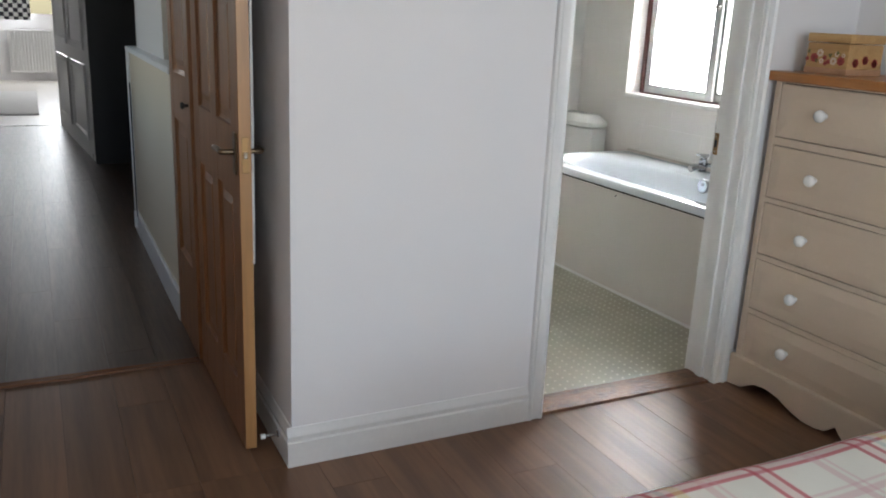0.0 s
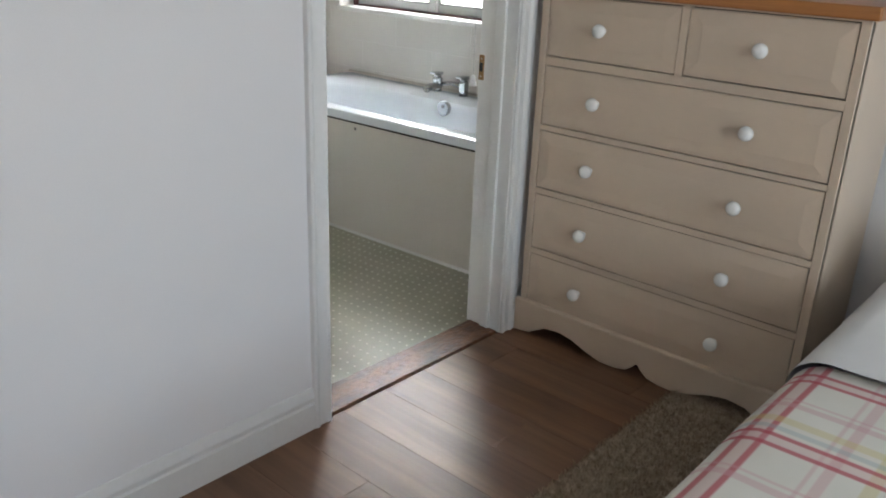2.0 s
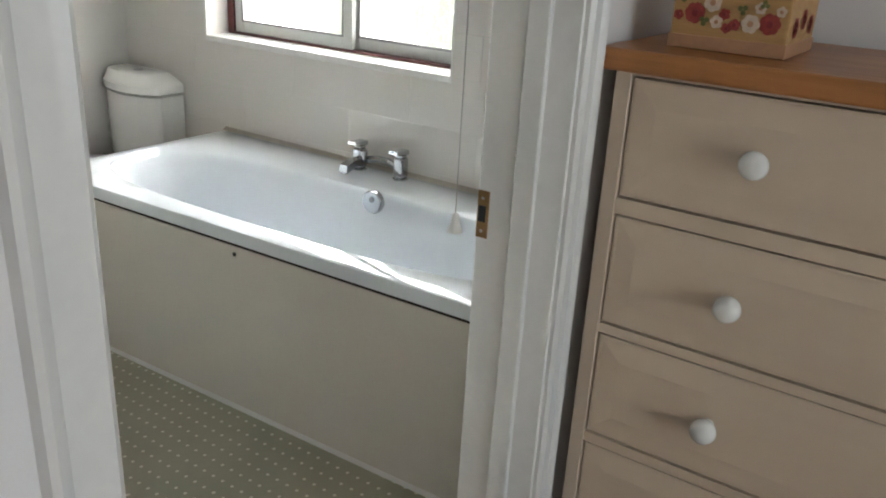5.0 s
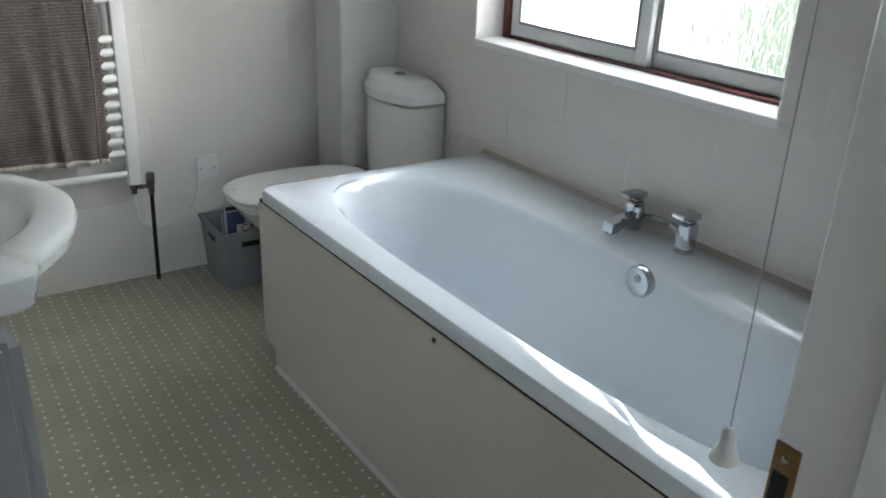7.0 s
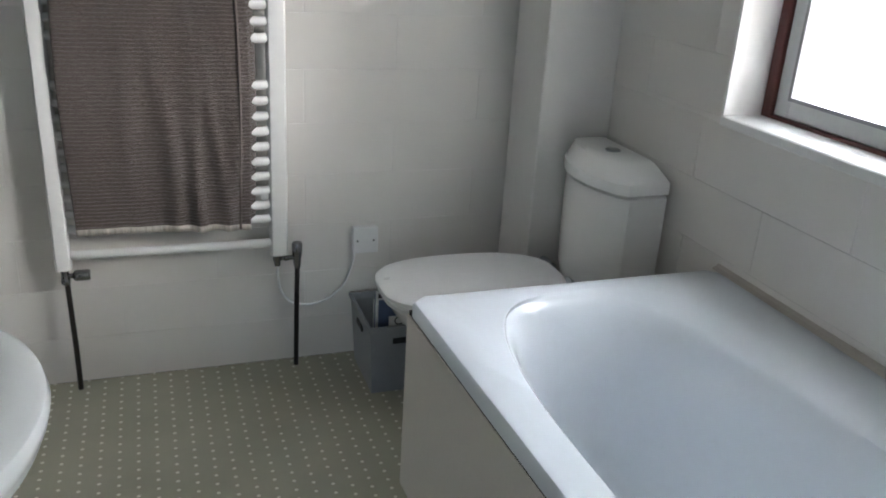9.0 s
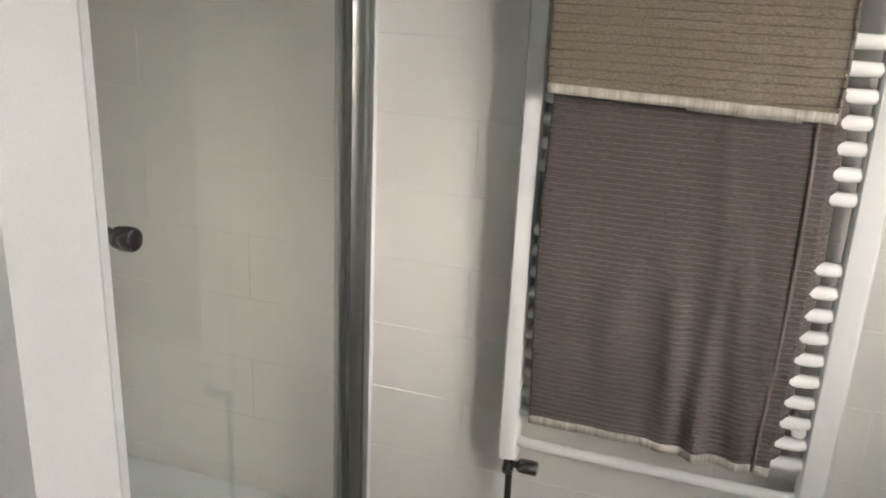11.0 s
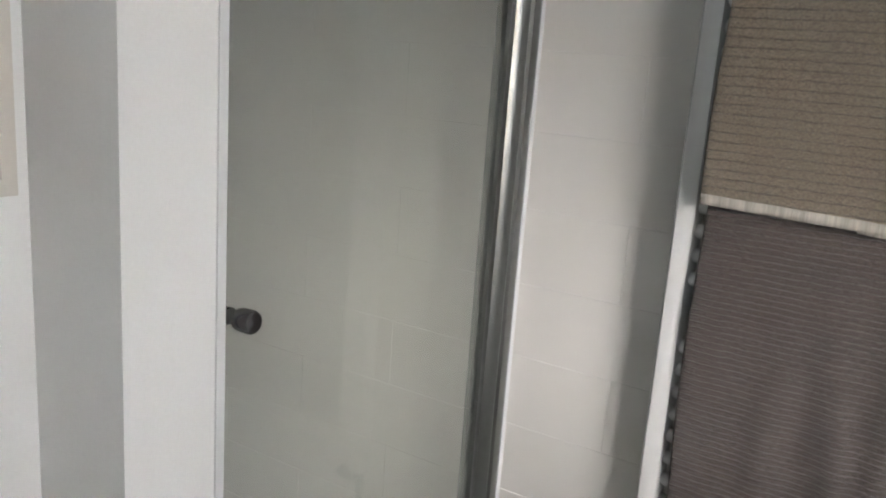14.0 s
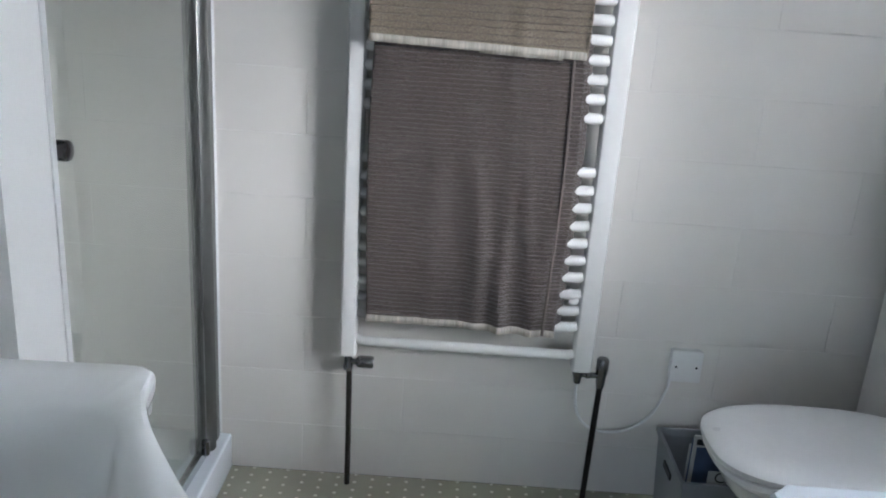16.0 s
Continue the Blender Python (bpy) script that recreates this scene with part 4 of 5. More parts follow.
# ---- bathroom window ----
def window():
    y0, y1, z0, z1 = WIN
    G = M["gloss_white"]
    ob = thing("window_1", "sliding bathroom window with maroon outer frame and patterned glass", "window", kind="structure")
    d = EAST + 0.13
    part("window_sill", box(EAST - 0.004, d + 0.02, y0 + 0.001, y1 - 0.001, z0 - 0.02, z0 + 0.005, 0.003), G, ob)
    part("reveal", box(EAST, d + 0.02, y1 - 0.008, y1, z0, z1), G, ob)
    part("reveal", box(EAST, d + 0.02, y0, y0 + 0.008, z0, z1), G, ob)
    part("reveal", box(EAST, d + 0.02, y0 + 0.008, y1 - 0.008, z1 - 0.008, z1), G, ob)
    a0, a1, b0, b1 = y0 + 0.008, y1 - 0.008, z0, z1 - 0.008
    w = 0.034
    fr = bmesh.new()
    for u0, u1, v0, v1 in ((a0, a0 + w, b0, b1), (a1 - w, a1, b0, b1), (a0 + w, a1 - w, b0, b0 + 0.014), (a0 + w, a1 - w, b1 - w, b1)):
        put_box(fr, d - 0.02, d + 0.05, u0, u1, v0, v1, 0.003)
    part("window_frame", fr, M["maroon"], ob, "maroon painted outer window frame")
    c0, c1, e0, e1 = a0 + w, a1 - w, b0 + 0.014, b1 - w
    mid = 1.505

    def sash(u0, u1, x, pane_mat, label):
        s = 0.048
        bm = bmesh.new()
        for p0, p1, q0, q1 in ((u0, u0 + s, e0, e1), (u1 - s, u1, e0, e1), (u0 + s, u1 - s, e0, e0 + s), (u0 + s, u1 - s, e1 - s, e1)):
            put_box(bm, x - 0.012, x + 0.012, p0, p1, q0, q1, 0.003)
        f = part("sash", bm, M["alu"], ob, "pale grey sliding sash")
        bm = bmesh.new()
        for p0, p1, q0, q1 in ((u0 + s - 0.006, u0 + s + 0.003, e0 + s - 0.006, e1 - s + 0.006), (u1 - s - 0.003, u1 - s + 0.006, e0 + s - 0.006, e1 - s + 0.006), (u0 + s, u1 - s, e0 + s - 0.006, e0 + s + 0.003)):
            put_box(bm, x - 0.0135, x - 0.011, p0, p1, q0, q1)
        part("gasket", bm, M["plastic_grey"], f)
        g = part("pane", box(x - 0.002, x + 0.002, u0 + s - 0.004, u1 - s + 0.004, e0 + s - 0.004, e1 - s + 0.004), pane_mat, f, label)
        g.visible_shadow = False
        return f

    left = sash(mid - 0.005, c1, d + 0.002, M["pane_clear"], "clear bright pane")
    sash(c0, mid + 0.03, d + 0.030, M["pane_rain"], "rain-patterned obscure pane")
    part("latch", box(d - 0.028, d - 0.011, mid + 0.005, mid + 0.075, 1.535, 1.548, 0.003), M["alu"], left)
    bm = box(6.0, 6.02, 0.1, 12, -3, 9)
    g = structure("backdrop", bm, M["garden"], "hazy bright garden beyond the window", "backdrop")


window()


# ---- bath ----
BX0, BX1, BY0, BY1, RIM = 2.078, EAST - 0.004, 0.255, 2.075, 0.606


def rounded_rect(cx, cy, hx, hy, r, z, n=96):
    """Points of a rounded rectangle spread by angle about its centre."""
    pts = []
    for i in range(n):
        a = 2 * math.pi * i / n
        c, s = math.cos(a), math.sin(a)
        t = min(hx / abs(c) if abs(c) > 1e-9 else 1e9, hy / abs(s) if abs(s) > 1e-9 else 1e9)
        x, y = c * t, s * t
        kx, ky = hx - r, hy - r
        if abs(x) > kx and abs(y) > ky:
            ox, oy = math.copysign(kx, x), math.copysign(ky, y)
            b = ox * c + oy * s
            q = b * b - (ox * ox + oy * oy - r * r)
            t = b + math.sqrt(max(q, 0))
            x, y = c * t, s * t
        pts.append((cx + x, cy + y, z))
    return pts


def oval(cx, cy, hx, hy, power, z, n=96):
    pts = []
    for i in range(n):
        a = 2 * math.pi * i / n
        c, s = math.cos(a), math.sin(a)
        t = (abs(c / hx) ** power + abs(s / hy) ** power) ** (-1 / power)
        pts.append((cx + c * t, cy + s * t, z))
    return pts


def skew(ob):
    """The bath stands slightly out of square with the wall: its front runs in towards the door."""
    for v in ob.data.vertices:
        v.co.x += 0.034 * (BY1 - v.co.y) * (BX1 - v.co.x) / (BX1 - BX0)


def bath():
    ob = thing("bathtub", "white acrylic bathtub with a flat panelled side", "bathtub")
    cx, cy = (BX0 + BX1) / 2, (BY0 + BY1) / 2
    hx, hy = (BX1 - BX0) / 2, (BY1 - BY0) / 2
    n = 160
    rings = [rounded_rect(cx, cy, hx - 0.012, hy - 0.012, 0.02, RIM - 0.041, n), rounded_rect(cx, cy, hx, hy, 0.02, RIM - 0.041, n),
             rounded_rect(cx, cy, hx, hy, 0.02, RIM - 0.010, n), rounded_rect(cx, cy, hx - 0.003, hy - 0.003, 0.02, RIM - 0.003, n),
             rounded_rect(cx, cy, hx - 0.010, hy - 0.010, 0.02, RIM, n)]
    icx, ihx, ihy = 2.428, 0.272, hy - 0.050
    rings.append(oval(2.472, cy, 0.318, ihy + 0.002, 3.4, RIM, n))
    rings.append(oval(2.468, cy, 0.312, ihy - 0.002, 3.35, RIM - 0.002, n))
    for dx, dz in ((0.006, -0.012), (0.012, -0.018), (0.018, -0.027), (0.026, -0.05), (0.045, -0.12), (0.060, -0.22), (0.076, -0.31), (0.096, -0.36), (0.122, -0.385), (0.165, -0.396), (0.23, -0.40)):
        rings.append(oval(icx, cy, ihx - dx, ihy - dx * 1.55, 3.3 - min(dx * 6, 0.8), RIM + dz, n))
    part("tub", shell(rings, False, True), M["acrylic"], ob, smooth=True)
    panel = part("side_panel", box(BX0 + 0.002, BX0 + 0.018, BY0 - 0.1, BY1 + 0.016, 0.088, RIM - 0.0505, 0.0015), M["panel"], ob, "off-white bath panel board")
    part("plinth", box(BX0 + 0.016, BX0 + 0.03, BY0 - 0.1, BY1 - 0.035, 0.0, 0.0875), M["panel"], ob)
    part("plinth_bead", prism([(BX0 + 0.006, 0.0005), (BX0 + 0.010, 0.007), (BX0 + 0.0155, 0.012), (BX0 + 0.0155, 0.0005)], "y", BY0 - 0.1, BY1 - 0.035), M["gloss_white"], ob, "white sealant bead")
    # near-black strip in the joint paints the shadow line below the lip
    part("shadow_gap", box(BX0 + 0.0045, BX0 + 0.02, BY0 - 0.1, BY1 + 0.010, RIM - 0.0515, RIM - 0.0405), M["gap"], ob, "joint under the rim with its shade painted dark")
    part("end_panel", box(BX0 + 0.024, BX1, BY1 - 0.022, BY1 - 0.006, 0.0, RIM - 0.042), M["panel"], ob)
    for y in (1.155,):
        part("panel_screw", lathe([(0.007, 0.0), (0.006, -0.003), (0.002, -0.004)], (BX0 + 0.001, y, 0.532), "x", 12), M["dark_chrome"], panel)
    xo = 2.664
    ov = part("overflow", lathe([(0.040, 0.012), (0.040, -0.006), (0.036, -0.012), (0.02, -0.014), (0.002, -0.014)], (xo, 1.104, 0.566), "x", 28), M["chrome"], ob, "round chrome overflow control", True)
    part("overflow_slot", lathe([(0.010, -0.013), (0.010, -0.0155), (0.002, -0.016)], (xo, 1.100, 0.578), "x", 14), M["dark_chrome"], ov)
    dr = part("drain", lathe([(0.035, 0.0), (0.034, 0.004), (0.024, 0.005), (0.002, 0.002)], (2.548, 1.15, RIM - 0.389), "z", 24), M["chrome"], ob, smooth=True)
    # sealant bead whose beige stands in for the shaded rim along the wall
    seal = structure("trim_bath_seal", prism([(BX1 - 0.016, RIM + 0.0005), (BX1 - 0.004, RIM + 0.006), (BX1 + 0.003, RIM + 0.013), (BX1 + 0.003, RIM + 0.0005)], "y", BY0, BY1), M["sealant"], "sealant line behind the bath, beige for the rim's shade", "sealant")
    for piece in ob.children_recursive:
        skew(piece)
    # boarded shelf between the bath and the door wall
    shelf = thing("bath_end_shelf", "off-white boarded shelf at the end of the bath", "shelf", kind="structure")
    part("board", box(BX0, EAST - 0.004, 0.152, BY0 - 0.002, RIM - 0.03, RIM - 0.004, 0.003), M["panel"], shelf)
    part("front", box(BX0 + 0.026, BX0 + 0.04, 0.152, BY0 - 0.002, 0.0, RIM - 0.03), M["panel"], shelf)
    for piece in shelf.children:
        skew(piece)


bath()


def bath_taps():
    ob = thing("bath_mixer_tap", "chrome deck-mounted bath mixer with two levers", "tap")
    C = M["chrome"]
    x = 2.842
    for y in (1.305, 1.120):
        p = part("pillar", box(x - 0.021, x + 0.021, y - 0.021, y + 0.021, RIM + 0.004, RIM + 0.080, 0.014, 4), C, ob)
        part("foot_ring", lathe([(0.028, 0.0), (0.028, 0.004), (0.022, 0.007)], (x, y, RIM), "z", 24), C, p, smooth=True)
        part("neck", box(x - 0.015, x + 0.015, y - 0.015, y + 0.015, RIM + 0.079, RIM + 0.088, 0.003, 2), C, p)
        part("lever", prism([(x - 0.046, RIM + 0.096), (x + 0.022, RIM + 0.088), (x + 0.022, RIM + 0.104), (x - 0.040, RIM + 0.106), (x - 0.046, RIM + 0.103)], "y", y - 0.018, y + 0.018), C, p)
    bar = [(x - 0.004, 1.292, RIM + 0.045), (x - 0.012, 1.262, RIM + 0.046), (x - 0.014, 1.20, RIM + 0.058), (x - 0.012, 1.165, RIM + 0.056), (x - 0.004, 1.135, RIM + 0.045)]
    part("bridge", tube(bar, 0.0125, 8), C, ob)
    part("spout", prism([(x - 0.018, RIM + 0.022), (x - 0.018, RIM + 0.052), (x - 0.070, RIM + 0.050), (x - 0.112, RIM + 0.040), (x - 0.115, RIM + 0.014), (x - 0.098, RIM + 0.014), (x - 0.070, RIM + 0.026)], "y", 1.268, 1.302), C, ob)
    part("spout_outlet", lathe([(0.011, 0.0), (0.011, -0.006), (0.003, -0.006)], (x - 0.106, 1.285, RIM + 0.015), "z", 16), M["dark_chrome"], ob)
    part("diverter", lathe([(0.010, 0.0), (0.010, 0.014), (0.015, 0.016), (0.015, 0.030), (0.004, 0.032)], (x - 0.03, 1.262, RIM + 0.050), "z", 16), C, ob, smooth=True)


bath_taps()


def pull_cord():
    ob = thing("light_pull_cord", "thin white light pull cord with bell end", "pull cord")
    x, y = 1.892, 0.27
    part("cord", tube([(x, y, CEIL - 0.01), (x, y, 1.6), (x, y, 0.925)], 0.0009, 6), M["cord"], ob)
    part("bell", lathe([(0.003, 0.04), (0.007, 0.036), (0.009, 0.02), (0.015, 0.004), (0.0155, 0.0), (0.002, 0.0)], (x, y, 0.886), "z", 18), M["plastic_white"], ob, smooth=True)
    part("ceiling_switch", lathe([(0.045, 0.0), (0.042, -0.03), (0.01, -0.034)], (x, y, CEIL), "z", 20), M["plastic_white"], ob, smooth=True)


pull_cord()


# ---- toilet ----
def toilet():
    ob = thing("toilet", "white close-coupled toilet with closed lid", "toilet")
    C = M["ceramic"]
    yc = 2.488

    def d_shape(front, back, half, z, n=56, flat=0.5):
        """Plan of a seat: round at the front, straighter towards the cistern."""
        pts = []
        for i in range(n):
            a = 2 * math.pi * i / n
            c, s = math.cos(a), math.sin(a)
            k = (back - front)
            if c < 0:
                x = front + k * 0.52 - k * 0.52 * abs(c) ** 0.8
                y = half * math.copysign(abs(s) ** 0.62, s)
            else:
                x = front + k * 0.52 + k * 0.48 * c ** 0.55
                y = half * (1 - 0.22 * c) * math.copysign(abs(s) ** 0.6, s)
            pts.append((x, yc + y, z))
        return pts

    pan = [d_shape(2.34, 2.72, 0.115, 0.0), d_shape(2.34, 2.72, 0.115, 0.03), d_shape(2.36, 2.70, 0.10, 0.10), d_shape(2.33, 2.70, 0.115, 0.2),
           d_shape(2.23, 2.71, 0.155, 0.29), d_shape(2.165, 2.715, 0.18, 0.36), d_shape(2.15, 2.72, 0.185, 0.395), d_shape(2.155, 2.72, 0.182, 0.402)]
    part("pan", shell(pan, True, True), C, ob, smooth=True)
    seat = [d_shape(2.136, 2.66, 0.168, 0.404), d_shape(2.130, 2.662, 0.173, 0.408), d_shape(2.130, 2.662, 0.173, 0.418), d_shape(2.136, 2.66, 0.169, 0.422)]
    part("seat", shell(seat, True, True), M["plastic_white"], ob, smooth=True)
    lid = [d_shape(2.130, 2.664, 0.172, 0.425), d_shape(2.122, 2.668, 0.178, 0.430), d_shape(2.122, 2.668, 0.178, 0.440), d_shape(2.130, 2.664, 0.172, 0.447), d_shape(2.17, 2.65, 0.155, 0.451), d_shape(2.25, 2.60, 0.10, 0.453)]
    part("lid", shell(lid, True, True), M["plastic_white"], ob, smooth=True)
    for y in (yc - 0.08, yc + 0.08):
        part("hinge", lathe([(0.014, -0.03), (0.014, 0.03)], (2.674, y, 0.432), "y", 12), M["chrome"], ob)

    def tank(z, grow, front):
        y0, y1, xb = yc - 0.178 - grow, yc + 0.178 + grow, 2.882
        pts = [(xb, y0, z)]
        for i in range(17):
            u = i / 16
            e = min(u, 1 - u)
            bow = 0.055 * (1 - (2 * u - 1) ** 2)
            rnd = 0.012 * max(0, 1 - e / 0.07) ** 2
            pts.append((front - grow - bow + rnd + 0.055, y0 + (y1 - y0) * u, z))
        pts.append((xb, y1, z))
        return pts

    part("cistern", shell([tank(0.40, -0.006, 2.706), tank(0.44, -0.002, 2.702), tank(0.60, 0.0, 2.70), tank(0.715, 0.0, 2.70), tank(0.719, -0.008, 2.708)], True, True), C, ob, smooth=True)
    ld = [tank(0.7265, -0.002, 2.70), tank(0.7275, 0.004, 2.694), tank(0.757, 0.004, 2.694), tank(0.761, 0.001, 2.697)]
    inner = []
    for s, z in ((0.93, 0.775), (0.80, 0.798), (0.74, 0.804), (0.5, 0.806)):
        base = tank(z, 0.0, 2.695)
        mx, my = 2.80, yc + 0.11
        inner.append([(mx + (p[0] - mx) * s, my + (p[1] - my) * s, z) for p in base])
    part("cistern_lid", shell(ld + inner, True, True), C, ob, smooth=True)
    part("flush_button", lathe([(0.022, 0.0), (0.022, 0.005), (0.018, 0.007), (0.002, 0.007)], (2.80, yc, 0.804), "z", 20), M["chrome"], ob, smooth=True)


toilet()


def storage_bin():
    ob = thing("storage_basket", "grey plastic storage basket beside the toilet", "basket")
    x0, x1, y0, y1, h = 2.135, 2.36, 2.63, 2.895, 0.236
    t = 0.016
    outer = [[(x0 + a, y0 + a, z), (x1 - a, y0 + a, z), (x1 - a, y1 - a, z), (x0 + a, y1 - a, z)] for a, z in ((t, 0.0), (0.004, h - 0.02), (0.0, h - 0.018), (0.0, h), (0.006, h), (0.010, h - 0.02), (t + 0.006, 0.006))]
    part("body", shell(outer, True, True), M["bin_grey"], ob)
    part("handle_slot", box(x0 + 0.0005, x0 + 0.006, 2.73, 2.80, h - 0.062, h - 0.042, 0.002), M["black"], ob, "dark handle slot")
    part("handle_slot", box(2.21, 2.28, y0 + 0.0005, y0 + 0.006, h - 0.062, h - 0.042, 0.002), M["black"], ob, "dark handle slot")
    part("ridge", box(x0 - 0.003, x1 + 0.003, y0 - 0.003, y0 + 0.002, h - 0.012, h, 0.001), M["bin_grey"], ob)
    part("ridge", box(x0 - 0.003, x0 + 0.002, y0 - 0.003, y1 + 0.003, h - 0.012, h, 0.001), M["bin_grey"], ob)
    for k, (dy, top, cover) in enumerate(((0.0, 0.325, "paper"), (0.012, 0.31, "blue_print"), (0.026, 0.285, "paper"))):
        mag = thing("magazine", "glossy magazine standing in the grey basket", "magazine", "magazines in the basket")
        y = 2.70 + dy
        part("cover", box(2.172, 2.345, y, y + 0.007, 0.012, top, 0.001), M[cover], mag)
        if k == 0:
            part("picture", box(2.18, 2.25, y - 0.0012, y - 0.0004, 0.18, top - 0.03), M["blue_print"], mag)
            part("print_bar", box(2.178, 2.24, y - 0.0012, y - 0.0004, top - 0.024, top - 0.008), M["ink"], mag)
            part("title_band", box(2.20, 2.34, 2.648, 2.6495, 0.20, 0.262, 0.0003), M["paper"], mag, "white cover with black title")
            letters = bpy.data.curves.new("title", "FONT")
            letters.body, letters.size, letters.extrude = "CAR", 0.040, 0.0002
            letters.materials.append(M["ink"])
            title = new("title", letters)
            title.parent = mag
            title.matrix_world = pose(2.215, 2.6474, 0.232, 90, 0, 0)


storage_bin()


# ---- heated towel radiator ----
RL, RR, RY = 1.294, 1.898, 2.868


def radiator():
    ob = thing("towel_radiator", "white ladder towel radiator with chrome valves", "radiator")
    E = M["radiator"]
    for x, o in ((RL, 0.0), (RR, 0.009)):
        pts = [(x - 0.0215, RY + 0.014), (x - 0.0215, RY - 0.016), (x - 0.016, RY - 0.024), (x, RY - 0.027), (x + o + 0.016, RY - 0.024), (x + o + 0.0215, RY - 0.016), (x + o + 0.0215, RY + 0.014)]
        part("upright", prism(pts, "z", 0.405, 1.78), E, ob, smooth=True)
    zs = [0.447] + [0.928 - 0.0448 * k for k in range(10)] + [1.058 + 0.0448 * k for k in range(7)] + [1.46 + 0.0448 * k for k in range(7)]
    bm0 = tube([(RL + 0.012, 0, 0), (RL + 0.04, -0.012, 0), (RR - 0.04, -0.012, 0), (RR - 0.012, 0, 0)], 0.0132, 10)
    first = part("rung", bm0, E, ob, smooth=True)
    first.location = (0, RY - 0.002, zs[0])
    for z in zs[1:]:
        r = new("rung", first.data)
        r.parent, r.location = ob, (0, RY - 0.002, z)
    for x in (RL, RR):
        for z in (0.60, 1.60):
            part("wall_bracket", lathe([(0.014, -0.055), (0.010, 0.0)], (x + (0.04 if x == RL else -0.04), NORTH, z), "y", 12), E, ob)
            part("bracket_disc", lathe([(0.013, -0.006), (0.013, 0.0)], (x + (0.038 if x == RL else -0.038), RY - 0.016, z), "y", 16), E, ob)
    D = M["dark_chrome"]
    v = part("valve", lathe([(0.010, 0.035), (0.013, 0.034), (0.013, 0.018), (0.010, 0.016), (0.012, -0.008), (0.014, -0.012), (0.012, -0.022), (0.008, -0.024)], (RL, RY + 0.004, 0.376), "z", 16), D, ob, "dark chrome radiator valve", True)
    part("valve_head", lathe([(0.008, 0.0), (0.008, 0.02), (0.014, 0.024), (0.0165, 0.03), (0.0165, 0.062), (0.014, 0.067), (0.002, 0.067)], (RL, RY + 0.004, 0.378), "x", 18), D, v, smooth=True)
    part("pipe", tube([(RL + 0.003, RY + 0.006, 0.356), (RL + 0.006, RY + 0.008, 0.15), (RL + 0.006, RY + 0.008, 0.002)], 0.0078, 12), M["dark_pipe"], ob, "tarnished dark pipe", True)
    v = part("valve", lathe([(0.009, 0.02), (0.014, 0.018), (0.014, -0.004), (0.012, -0.008), (0.009, -0.026), (0.003, -0.028)], (RR, RY + 0.004, 0.388), "z", 16), D, ob, "dark chrome radiator valve", True)
    part("valve_tail", lathe([(0.0075, 0.0), (0.0075, 0.02), (0.010, 0.022), (0.010, 0.032), (0.0075, 0.034), (0.0075, 0.062)], (RR, RY + 0.004, 0.386), "x", 14), D, v, smooth=True)
    part("valve_head", lathe([(0.010, -0.03), (0.013, -0.012), (0.0125, 0.0), (0.0165, 0.02), (0.0165, 0.05), (0.013, 0.055), (0.002, 0.055)], (1.960, RY + 0.006, 0.380), "z", 18), D, v, smooth=True)
    part("pipe", tube([(1.960, RY + 0.006, 0.352), (1.956, RY + 0.008, 0.15), (1.954, RY + 0.010, 0.002)], 0.0078, 12), M["dark_pipe"], ob, "tarnished dark pipe", True)


radiator()


# place across the towel, width, depth and lean of its hanging folds
FOLDS = [(0.10, 0.07, 0.006, 0.02), (0.30, 0.06, 0.011, 0.06), (0.46, 0.045, 0.017, 0.10), (0.60, 0.038, 0.021, 0.13), (0.72, 0.035, 0.014, 0.12), (0.86, 0.05, 0.010, 0.04)]


